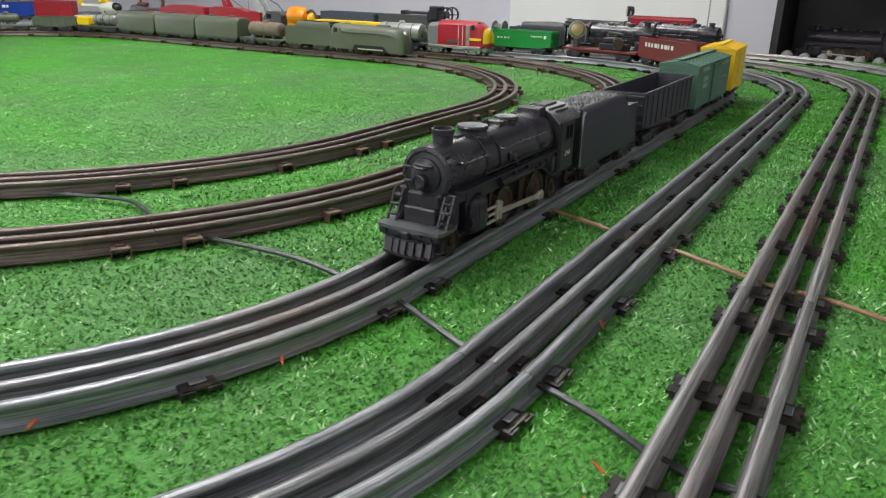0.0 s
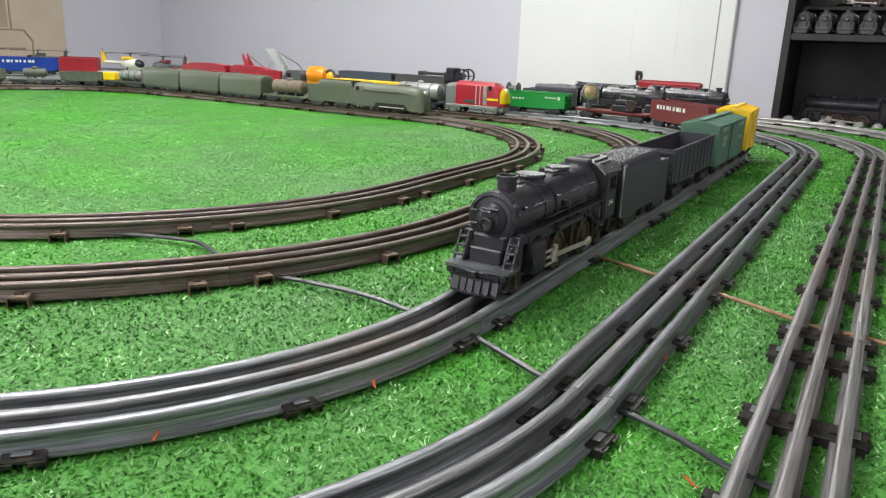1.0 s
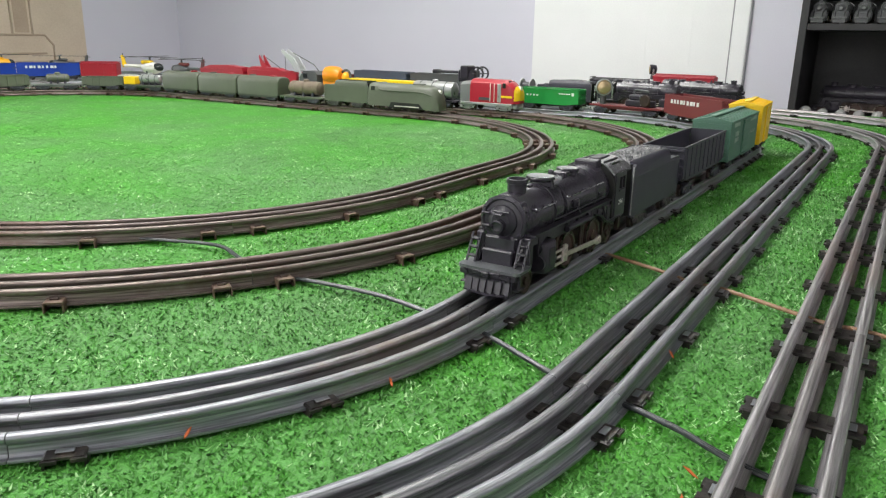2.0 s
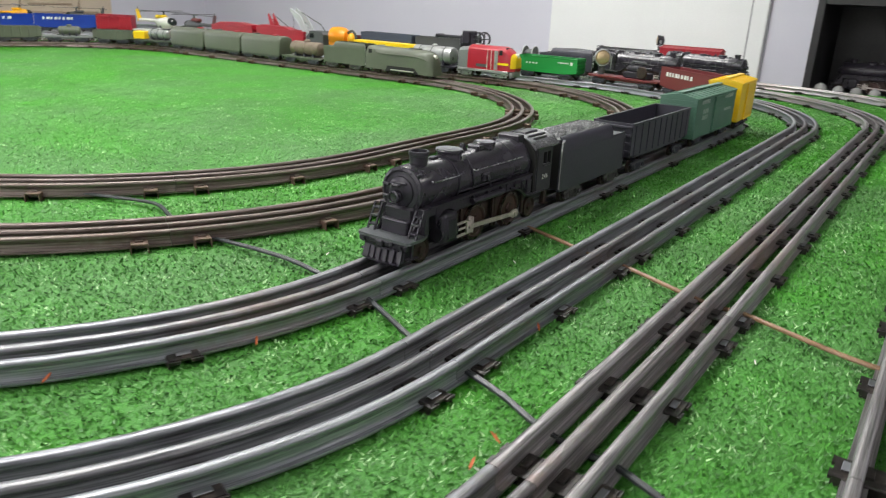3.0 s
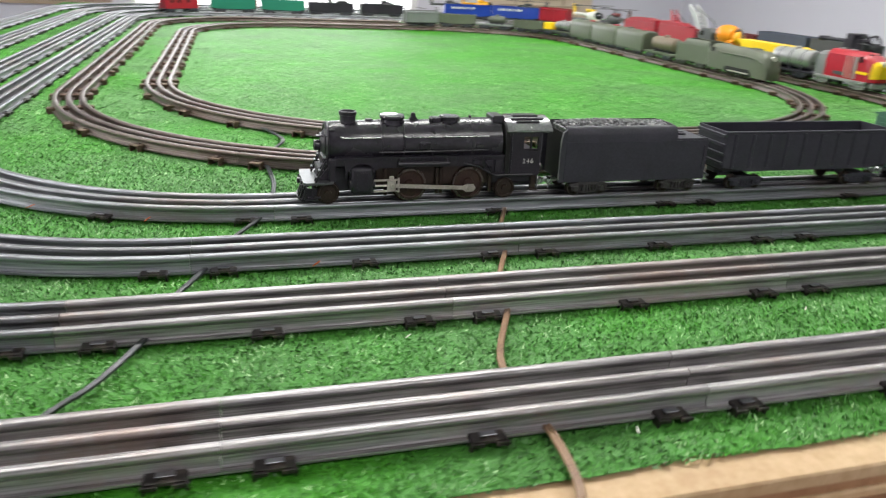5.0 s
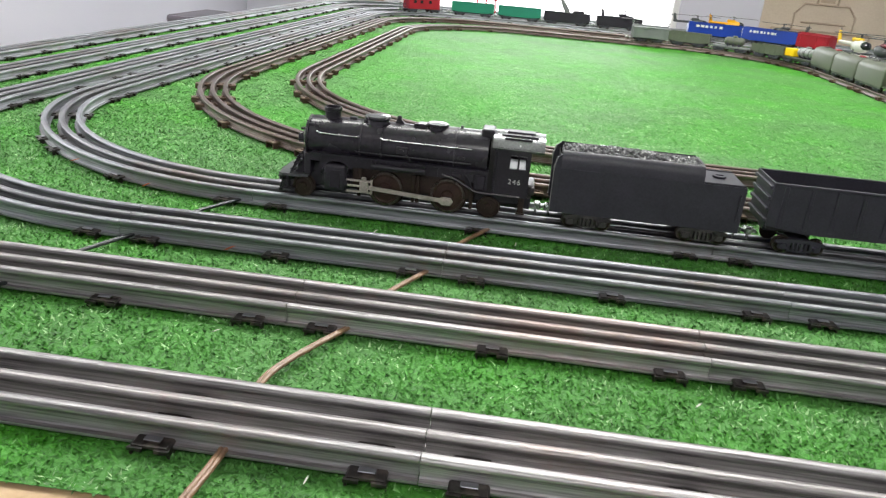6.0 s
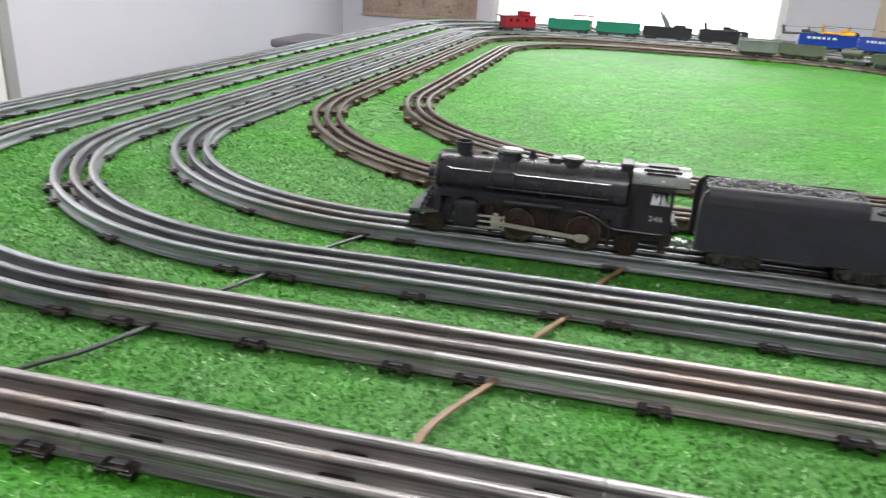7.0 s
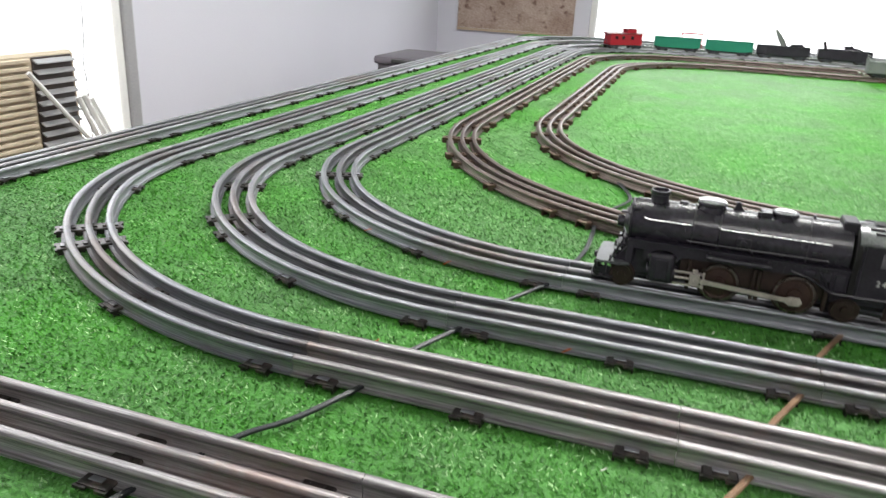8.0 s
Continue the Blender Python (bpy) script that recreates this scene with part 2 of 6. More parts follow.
def turf_material(name, blades, even=False):
    m, nt, N, L, b = nodes_of(name)
    tc = N.new("ShaderNodeTexCoord")
    ramp = N.new("ShaderNodeValToRGB")
    e = ramp.color_ramp.elements
    e[0].color, e[1].color = (0.052, 0.235, 0.023, 1), (0.075, 0.30, 0.034, 1)
    if blades:
        geo = N.new("ShaderNodeNewGeometry")
        tuft = N.new("ShaderNodeTexNoise")
        tuft.inputs["Scale"].default_value, tuft.inputs["Detail"].default_value = 28, 4
        L.new(tc.outputs["Object"], tuft.inputs["Vector"])
        more = N.new("ShaderNodeMath")
        more.operation, more.inputs[1].default_value = "MULTIPLY_ADD", 0.9
        L.new(tuft.outputs["Fac"], more.inputs[0])
        L.new(geo.outputs["Random Per Island"], more.inputs[2])
        less = N.new("ShaderNodeMath")
        less.operation, less.inputs[1].default_value = "SUBTRACT", 0.45
        L.new(more.outputs[0], less.inputs[0])
        L.new(less.outputs[0], ramp.inputs["Fac"])
        e[0].color = (0.038, 0.190, 0.017, 1) if even else (0.035, 0.155, 0.017, 1)
        mid = e.new(0.925)
        mid.color = (0.070, 0.300, 0.031, 1) if even else (0.088, 0.330, 0.040, 1)
        # the few palest strands are painted highlights for the turf's sparkle
        e[1].position, e[2].color = 0.925, (0.40, 0.66, 0.30, 1) if even else (0.42, 0.68, 0.32, 1)
        b.inputs["Roughness"].default_value = 0.42
        b.inputs["Specular IOR Level"].default_value = 0.35
    else:
        n = N.new("ShaderNodeTexNoise")
        n.inputs["Scale"].default_value, n.inputs["Detail"].default_value = 420, 4
        L.new(tc.outputs["Object"], n.inputs["Vector"])
        e[0].position, e[1].position = 0.33, 0.7
        L.new(n.outputs["Fac"], ramp.inputs["Fac"])
        b.inputs["Roughness"].default_value = 0.6
        bp = N.new("ShaderNodeBump")
        bp.inputs["Strength"].default_value, bp.inputs["Distance"].default_value = 0.8, 0.002
        L.new(n.outputs["Fac"], bp.inputs["Height"])
        L.new(bp.outputs["Normal"], b.inputs["Normal"])
    big = N.new("ShaderNodeTexNoise")
    big.inputs["Scale"].default_value, big.inputs["Detail"].default_value = 9, 5
    L.new(tc.outputs["Object"], big.inputs["Vector"])
    mr = N.new("ShaderNodeMapRange")
    mr.inputs["To Min"].default_value, mr.inputs["To Max"].default_value = 0.62, 1.38
    L.new(big.outputs["Fac"], mr.inputs["Value"])
    hsv = N.new("ShaderNodeHueSaturation")
    L.new(mr.outputs["Result"], hsv.inputs["Value"])
    # areas of the mat with slightly weaker or stronger green
    faded = N.new("ShaderNodeTexNoise")
    faded.inputs["Scale"].default_value, faded.inputs["Detail"].default_value = 4.5, 4
    L.new(tc.outputs["Object"], faded.inputs["Vector"])
    pale = N.new("ShaderNodeMapRange")
    pale.inputs["From Min"].default_value, pale.inputs["From Max"].default_value = 0.38, 0.62
    pale.inputs["To Min"].default_value, pale.inputs["To Max"].default_value = 0.90, 1.06
    L.new(faded.outputs["Fac"], pale.inputs["Value"])
    L.new(pale.outputs["Result"], hsv.inputs["Saturation"])
    L.new(ramp.outputs["Color"], hsv.inputs["Color"])
    L.new(hsv.outputs["Color"], b.inputs["Base Color"])
    return m


M["turf"] = turf_material("turf_backing", False)
M["blade"] = turf_material("turf_blades", True)
# inner field: the same strands with less spread between their colours
M["blade_even"] = turf_material("turf_blades_even", True, True)


# ---- mesh helpers ----
def box(bm, x0, x1, y0, y1, z0, z1, bevel=0.0, seg=1):
    r = bmesh.ops.create_cube(bm, size=1.0)
    m = Matrix.Translation(((x0 + x1) / 2, (y0 + y1) / 2, (z0 + z1) / 2)) @ Matrix.Diagonal((x1 - x0, y1 - y0, z1 - z0, 1))
    bmesh.ops.transform(bm, matrix=m, verts=r["verts"])
    if bevel:
        edges = list({e for v in r["verts"] for e in v.link_edges})
        bmesh.ops.bevel(bm, geom=edges, offset=bevel, segments=seg, affect="EDGES", profile=0.5)
    return bm


AX = {"x": (0, 90, 0), "y": (90, 0, 0), "z": (0, 0, 0)}


def cyl(bm, c, axis, r, h, seg=20, r2=None):
    """A cylinder or cone about c along an axis."""
    bmesh.ops.create_cone(bm, cap_ends=True, segments=seg, radius1=r, radius2=r if r2 is None else r2, depth=h, matrix=pose(*c, *AX[axis]))
    return bm


def ball(bm, c, r, sx=1, sy=1, sz=1, seg=12):
    bmesh.ops.create_uvsphere(bm, u_segments=seg, v_segments=max(seg // 2, 4), radius=r, matrix=Matrix.Translation(c) @ Matrix.Diagonal((sx, sy, sz, 1)))
    return bm


def prism(bm, pts, axis, a, b):
    """A polygon drawn in the two other axes (in x, y, z order), drawn out along axis from a to b."""
    def at(p, q):
        return {"x": (q, p[0], p[1]), "y": (p[0], q, p[1]), "z": (p[0], p[1], q)}[axis]
    lo, hi = [bm.verts.new(at(p, a)) for p in pts], [bm.verts.new(at(p, b)) for p in pts]
    n = len(pts)
    bm.faces.new(lo)
    bm.faces.new(hi[::-1])
    for i in range(n):
        bm.faces.new((lo[i], hi[i], hi[(i + 1) % n], lo[(i + 1) % n]))
    return bm


def lathe(bm, profile, c, axis="z", seg=20, cap=True):
    """Rings of (radius, height) turned round an axis through c."""
    m = pose(*c, *AX[axis])
    rings = [[bm.verts.new(m @ Vector((r * math.cos(2 * math.pi * i / seg), r * math.sin(2 * math.pi * i / seg), h))) for i in range(seg)] for r, h in profile]
    for a, b in zip(rings, rings[1:]):
        for i in range(seg):
            bm.faces.new((a[i], a[(i + 1) % seg], b[(i + 1) % seg], b[i]))
    if cap:
        bm.faces.new(rings[0][::-1])
        bm.faces.new(rings[-1])
    return bm


def tube(bm, pts, r, seg=8):
    """A round wire through points."""
    pts = [Vector(p) for p in pts]
    rings = []
    for i, p in enumerate(pts):
        d = (pts[min(i + 1, len(pts) - 1)] - pts[max(i - 1, 0)]).normalized()
        u = d.cross(Vector((0, 0, 1)))
        u = u.normalized() if u.length > 1e-4 else Vector((1, 0, 0))
        w = u.cross(d)
        rings.append([bm.verts.new(p + r * (u * math.cos(2 * math.pi * k / seg) + w * math.sin(2 * math.pi * k / seg))) for k in range(seg)])
    for a, b in zip(rings, rings[1:]):
        for k in range(seg):
            bm.faces.new((a[k], a[(k + 1) % seg], b[(k + 1) % seg], b[k]))
    bm.faces.new(rings[0][::-1])
    bm.faces.new(rings[-1])
    return bm


def mesh_from(name, bm, material, smooth=35):
    bmesh.ops.recalc_face_normals(bm, faces=bm.faces)
    me = bpy.data.meshes.new(name)
    bm.to_mesh(me)
    bm.free()
    me.materials.append(material)
    if smooth:
        me.set_sharp_from_angle(angle=radians(smooth))
        me.polygons.foreach_set("use_smooth", [True] * len(me.polygons))
    return me


def part(name, bm, material, parent, label="", m=None):
    """Links a bmesh, or a mesh already made, as one object under a thing or a part."""
    me = bm if isinstance(bm, bpy.types.Mesh) else mesh_from(name, bm, material)
    ob = new(name, me)
    ob.parent = parent
    if m is not None:
        ob.matrix_basis = m
    return tagged(ob, label) if label else ob


def thing(name, label, category, group="", m=None):
    ob = tagged(new(name), label, category, group)
    ob.empty_display_size = 0.02
    if m is not None:
        ob.matrix_basis = m
    return ob


def solid(name, bm, material, label="", category="", group="", kind="", m=None):
    ob = new(name, mesh_from(name, bm, material))
    if m is not None:
        ob.matrix_basis = m
    return tagged(ob, label, category, group, kind)


B = bmesh.new


# ---- room ----
def wall(name, x0, x1, y0, y1, z0=FLOOR, z1=CEIL, material="wall", label="plain lilac grey painted wall"):
    return solid(name, box(B(), x0, x1, y0, y1, z0, z1), M[material], label, "wall", kind="structure")


XL, XR, YN, YS = -0.25, 3.75, 4.50, -2.2          # inner faces of the room
solid("floor", box(B(), XL - 0.1, XR + 0.1, YS - 0.1, YN + 0.1, FLOOR - 0.1, FLOOR), M["floor"], "grey brown hard floor of the train room", "floor", kind="structure")
solid("ceiling", box(B(), XL - 0.1, XR + 0.1, YS - 0.1, YN + 0.1, CEIL, CEIL + 0.1), M["ceiling"], "white painted ceiling", "ceiling", kind="structure")
wall("wall_south", XL, XR, YS - 0.1, YS)
WX0, WX1, WZ0, WZ1 = 0.60, 2.09, -0.12, 1.22       # bright window in the north wall
bm = B()
box(bm, XL, WX0, YN, YN + 0.1, FLOOR, CEIL)
box(bm, WX1, XR, YN, YN + 0.1, FLOOR, CEIL)
box(bm, WX0, WX1, YN, YN + 0.1, FLOOR, WZ0)
box(bm, WX0, WX1, YN, YN + 0.1, WZ1, CEIL)
solid("wall_north", bm, M["wall"], "lilac grey painted wall with a bright window", "wall", kind="structure")
DY0, DY1, DZ1 = 1.32, 2.16, 1.24                   # white door in the east wall
bm = B()
box(bm, XR, XR + 0.1, YS, DY0, FLOOR, CEIL)
box(bm, XR, XR + 0.1, DY1, YN, FLOOR, CEIL)
box(bm, XR, XR + 0.1, DY0, DY1, DZ1, CEIL)
solid("wall_east", bm, M["wall"], "lilac grey painted wall round a white door", "wall", kind="structure")
LY0, LY1, LZ1 = 0.55, 2.00, 1.24                    # white doorway in the west wall
bm = B()
box(bm, XL - 0.1, XL, YS, LY0, FLOOR, CEIL)
box(bm, XL - 0.1, XL, LY1, YN, FLOOR, CEIL)
box(bm, XL - 0.1, XL, LY0, LY1, LZ1, CEIL)
solid("wall_west", bm, M["wall"], "lilac grey painted wall beside a white doorway", "wall", kind="structure")

win = thing("window_1", "overexposed white window with a slim white frame", "window")
tagged(win, kind="structure")
for a, b_, c, d in ((WX0, WX0 + 0.035, WZ0, WZ1), (WX1 - 0.035, WX1, WZ0, WZ1), (WX0 + 0.035, WX1 - 0.035, WZ0, WZ0 + 0.03), (WX0 + 0.035, WX1 - 0.035, WZ1 - 0.035, WZ1)):
    part("window_frame", box(B(), a, b_, YN + 0.02, YN + 0.07, c, d, 0.004), M["trim"], win)
part("window_sill", box(B(), WX0 - 0.03, WX1 + 0.03, YN - 0.03, YN + 0.02, WZ0 - 0.025, WZ0 - 0.003, 0.004), M["trim"], win)
solid("backdrop", box(B(), WX0 - 0.3, WX1 + 0.3, YN + 0.35, YN + 0.36, WZ0 - 0.3, WZ1 + 0.3), M["daylight"], "white daylight outside the window", "backdrop", kind="structure")

door = tagged(thing("door_1", "closed white flush door with vertical grooves", "door"), kind="structure")
part("door_leaf", box(B(), XR - 0.010, XR + 0.030, DY0 + 0.026, DY1 + 0.004, FLOOR + 0.005, DZ1 - 0.03, 0.001), M["door"], door)
for gy in (1.49, 1.665):
    part("door_groove", box(B(), XR - 0.0112, XR - 0.0102, gy, gy + 0.007, FLOOR + 0.05, DZ1 - 0.06), M["door"], door)
part("door_frame", box(B(), XR - 0.015, XR + 0.05, DY0 - 0.035, DY0 + 0.021, FLOOR, DZ1, 0.003), M["door"], door)
part("door_seal", box(B(), XR - 0.012, XR - 0.002, DY0 - 0.0395, DY0 - 0.0352, FLOOR, DZ1 - 0.03), M["trim_grey"], door, "dark grey door seal")
part("door_seal", box(B(), XR - 0.013, XR + 0.045, DY0 + 0.0215, DY0 + 0.0258, FLOOR, DZ1 - 0.03), M["trim_grey"], door, "dark grey door seal")

ldoor = tagged(thing("door_2", "bright open white doorway with a jamb shadow strip", "door"), kind="structure")
part("door_leaf", box(B(), XL - 0.06, XL - 0.02, LY0 + 0.012, LY0 + 0.10, FLOOR + 0.005, LZ1 - 0.03, 0.003), M["door"], ldoor)
# glowing sheet added behind the doorway so that it reads plain white
solid("backdrop", box(B(), XL - 0.40, XL - 0.39, LY0 - 0.3, LY1 + 0.4, FLOOR, LZ1 + 0.2), M["daylight"], "white glow sheet assumed outside the west door", "backdrop", kind="structure")
part("door_frame", box(B(), XL - 0.05, XL + 0.014, LY1 - 0.040, LY1 - 0.012, FLOOR, LZ1, 0.004), M["trim"], ldoor)
# grey strip paints in the shadow of the door jamb
part("door_edge", box(B(), XL - 0.05, XL + 0.02, LY1 - 0.0115, LY1 + 0.028, FLOOR, LZ1, 0.004), M["trim_grey"], ldoor, "grey strip painted as the jamb's shadow")

# fixtures out of view, built to go with the assumed lamps
for tx, ty, tw in TUBES:
    lamp = thing("ceiling_light", "assumed white ceiling light out of view with a lit panel", "ceiling light", "ceiling lights")
    part("frame", box(B(), tx - 0.62, tx + 0.62, ty - 0.15, ty + 0.15, CEIL - 0.05, CEIL - 0.002, 0.006), M["trim"], lamp)
    part("diffuser", box(B(), tx - 0.58, tx + 0.58, ty - 0.125, ty + 0.125, CEIL - 0.058, CEIL - 0.0505), M["tube"], lamp)

# ---- table ----
TX0, TX1, TY0, TY1 = 0.425, 2.92, 0.552, 3.84
table = thing("layout_table", "large plywood layout table with a raw wooden edge", "table")
part("tabletop", box(B(), TX0, TX1, TY0, TY1, -0.012, -0.004, 0.001), M["plywood"], table, "pale plywood top layer")
part("tabletop", box(B(), TX0 + 0.001, TX1 - 0.001, TY0 + 0.0015, TY1 - 0.001, -0.0175, -0.0121, 0.0006), M["ply_dark"], table, "darker plywood core layer")
part("tabletop", box(B(), TX0, TX1, TY0, TY1, -0.023, -0.0176, 0.001), M["plywood"], table, "pale plywood bottom layer")
part("apron", box(B(), TX0 + 0.004, TX1 - 0.004, TY0 - 0.016, TY0 + 0.022, -0.115, -0.0235, 0.003), M["ply_dark"], table)
part("apron", box(B(), TX0 + 0.004, TX1 - 0.004, TY1 - 0.024, TY1 - 0.004, -0.115, -0.0235, 0.003), M["ply_dark"], table)
part("apron", box(B(), TX0 + 0.004, TX0 + 0.024, TY0 + 0.023, TY1 - 0.025, -0.115, -0.0235, 0.003), M["ply_dark"], table)
part("apron", box(B(), TX1 - 0.024, TX1 - 0.004, TY0 + 0.023, TY1 - 0.025, -0.115, -0.0235, 0.003), M["ply_dark"], table)
for lx in (TX0 + 0.06, (TX0 + TX1) / 2, TX1 - 0.06):
    for ly in (TY0 + 0.08, TY1 - 0.08):
        part("leg", box(B(), lx - 0.035, lx + 0.035, ly - 0.035, ly + 0.035, FLOOR, -0.0235, 0.004), M["wood_leg"], table)

# ---- turf ----
GX0, GX1, GY0, GY1 = TX0 + 0.002, TX1 - 0.002, 0.570, TY1 - 0.002
bm = B()
nx, ny = 50, 62
grid = [[bm.verts.new((GX0 + (GX1 - GX0) * i / nx, GY0 + (GY1 - GY0) * j / ny + (0.002 * math.sin(i * 2.7) + 0.0015 * math.sin(i * 7.1) if j == 0 else 0), -0.0022)) for i in range(nx + 1)] for j in range(ny + 1)]
for j in range(ny):
    for i in range(nx):
        bm.faces.new((grid[j][i], grid[j][i + 1], grid[j + 1][i + 1], grid[j + 1][i]))
solid("ground", bm, M["turf"], "bright green artificial turf mat on the table", "turf", kind="structure")


def blades(name, n, wide, long, seed, field):
    """Short flat strands of turf, each one leaning its own way; towards the north they grow sparser and broader."""
    g = np.random.default_rng(seed)
    x, y = g.uniform(GX0, GX1, n), g.uniform(GY0, GY1, n)
    size = np.interp(y, [1.0, 2.3], [1.0, 1.75]) * np.interp(x, [1.9, 2.6], [1.0, 1.35])
    inner = (x > 0.975) & (x < 2.105) & (y > 1.20) & (y < 2.865)
    k = (g.uniform(0, 1, n) < 1 / size ** 2) & (inner == field)
    x, y, size = x[k], y[k], size[k]
    n = len(x)
    az, el = g.uniform(0, 2 * np.pi, n), np.radians(3 + g.uniform(0, 36 if field else 48, n) / size ** 2.2)
    w, l = g.uniform(0.6, 1.2, n) * wide * size, g.uniform(0.6, 1.3, n) * long * size ** 0.5
    twist = g.normal(0, 0.5, n)
    px, py = -np.sin(az + twist) * w / 2, np.cos(az + twist) * w / 2
    dx, dy, dz = np.cos(az) * np.cos(el) * l, np.sin(az) * np.cos(el) * l, np.sin(el) * l
    z = np.full(n, -0.0024)
    co = np.empty((n, 3, 3), np.float32)
    co[:, 0] = np.stack([x - px, y - py, z], -1)
    co[:, 1] = np.stack([x + px, y + py, z], -1)
    co[:, 2] = np.stack([x + dx, y + dy, z + dz], -1)
    me = bpy.data.meshes.new(name)
    me.vertices.add(3 * n)
    me.vertices.foreach_set("co", co.ravel())
    me.loops.add(3 * n)
    me.loops.foreach_set("vertex_index", np.arange(3 * n, dtype=np.int32))
    me.polygons.add(n)
    me.polygons.foreach_set("loop_start", np.arange(0, 3 * n, 3, dtype=np.int32))
    me.update(calc_edges=True)
    me.materials.append(M["blade_even" if field else "blade"])
    return tagged(new(name, me), "smooth field of evenly coloured green turf strands" if field else "short glossy green plastic turf strands", "turf", kind="stuff")


blades("turf_strands", 3200000, 0.0018, 0.0036, 1, False)
blades("turf_strands", 3200000, 0.0018, 0.0036, 2, True)

# ---- track ----
RAIL = 0.0123                                      # height of the rail heads
GAUGE = 0.0170                                     # outer rail from the middle rail
HEAD = [(0.0022, 0.0084), (0.0029, 0.0093), (0.0030, 0.0108), (0.0025, 0.0117), (0.0015, 0.0122), (0.0, RAIL)]
HEAD = HEAD + [(-u, z) for u, z in HEAD[-2::-1]]
PROFILE = [(-0.0050, 0.0003), (0.0050, 0.0003), (0.0053, 0.0010), (0.0051, 0.0019), (0.0040, 0.0016), (0.0022, 0.0018), (0.0016, 0.0028), (0.0014, 0.0074)] + HEAD + [(-0.0014, 0.0074), (-0.0016, 0.0028), (-0.0022, 0.0018), (-0.0040, 0.0016), (-0.0051, 0.0019), (-0.0053, 0.0010)]
GIRTH = list(itertools.accumulate([0.0] + [math.dist(p, q) for p, q in zip(PROFILE, PROFILE[1:] + PROFILE[:1])]))
TIES = {}


def tie_mesh(old):
    if old not in TIES:
        bm = B()
        w, l, top = (0.0066, 0.0285, 0.0056) if old else (0.0092, 0.0262, 0.0030)
        # a pressed channel, open at its ends
        prism(bm, [(w, -0.0035), (w * 0.95, top - 0.0007), (w * 0.84, top), (-w * 0.84, top), (-w * 0.95, top - 0.0007), (-w, -0.0035), (-w * 0.86, -0.0035), (-w * 0.82, top - 0.0013), (w * 0.82, top - 0.0013), (w * 0.86, -0.0035)], "y", -l, l)
        for s in (-1, 0, 1):                       # tabs bent over the rail feet
            for e in (-1, 1):
                y = s * GAUGE + e * 0.0046
                box(bm, -w * 0.42, w * 0.42, y - 0.0018, y + 0.0018, top - 0.0004, max(top, 0.0022) + 0.0012, 0.0003)
        for s in () if old else (-1, 1):           # turned-down ends with a notch
            for e in (-1, 1):
                box(bm, min(e * w * 0.3, e * w), max(e * w * 0.3, e * w), s * l - 0.0004 if s > 0 else -l - 0.0014, s * l + 0.0014 if s > 0 else -l + 0.0004, top - 0.0022, top - 0.0006)
        TIES[old] = mesh_from("tie", bm, M["tie_old" if old else "tie"], 30)
        TIES[old].materials.append(M["rail_old" if old else "rail"])
        for p in TIES[old].polygons:               # the tabs are bare metal
            if p.center.z > top + 0.0004 and abs(p.center.y) > GAUGE + 0.003:
                p.material_index = 1
    return TIES[old]


SECTIONS = {}


def section(length, radius, old, warm):
    """A three-rail section from the origin along +x, bent to the left where it has a radius; built once for each size."""
    key = (round(length, 4), radius, old, warm)
    if key in SECTIONS:
        return SECTIONS[key], True
    look_ = "tarnished brown" if old else "brownish worn sheen-tinted steel" if warm else "worn grey steel"
    tie_ = "brown" if old else "black"
    shape = "curved" if radius else "straight"
    ob = thing("track_section", f"{shape} three-rail {look_} toy track with {tie_} ties", "toy track", "track sections of the layout")
    steps = max(1, int(length / 0.022)) if radius else 1
    gap = 0.0002

    def at(s, off):
        if not radius:
            return Vector((s, off, 0)), 0.0
        a = s / radius
        return Vector(((radius - off) * math.sin(a), radius - (radius - off) * math.cos(a), 0)), a
    for off in (-GAUGE, 0.0, GAUGE):
        bm = B()
        rings = []
        for i in range(steps + 1):
            s = gap + (length - 2 * gap) * i / steps
            p, a = at(s, off)
            side = Vector((-math.sin(a), math.cos(a), 0))
            rings.append([bm.verts.new(p + side * u + Vector((0, 0, z))) for u, z in PROFILE])
        n = len(PROFILE)
        uv = bm.loops.layers.uv.new("UVMap")
        for i, (r0, r1) in enumerate(zip(rings, rings[1:])):
            for k in range(n):
                f = bm.faces.new((r0[k], r0[(k + 1) % n], r1[(k + 1) % n], r1[k]))
                for loop, (di, dk) in zip(f.loops, ((0, 0), (0, 1), (1, 1), (1, 0))):
                    loop[uv].uv = ((i + di) * length / steps + off * 7, GIRTH[k + dk] + off * 3)
        bm.faces.new(rings[0][::-1])
        bm.faces.new(rings[-1])
        part("rail", bm, M["rail_old" if old else ("rail_warm" if warm else "rail") + ("_mid" if off == 0 else "")], ob)
    for s in (0.0215, length / 2, length - 0.0215):
        p, a = at(s, 0)
        part("tie", tie_mesh(old), None, ob, m=Matrix.Translation(p) @ Matrix.Rotation(a, 4, "Z"))
    SECTIONS[key] = ob
    return ob, False


def lay(x, y, heading, length, radius, old, warm):
    ob, made = section(length, radius, old, warm)
    m = pose(x, y, 0, 0, 0, math.degrees(heading))
    if made:
        return copy_thing(ob, m)
    ob.matrix_basis = m
    return ob


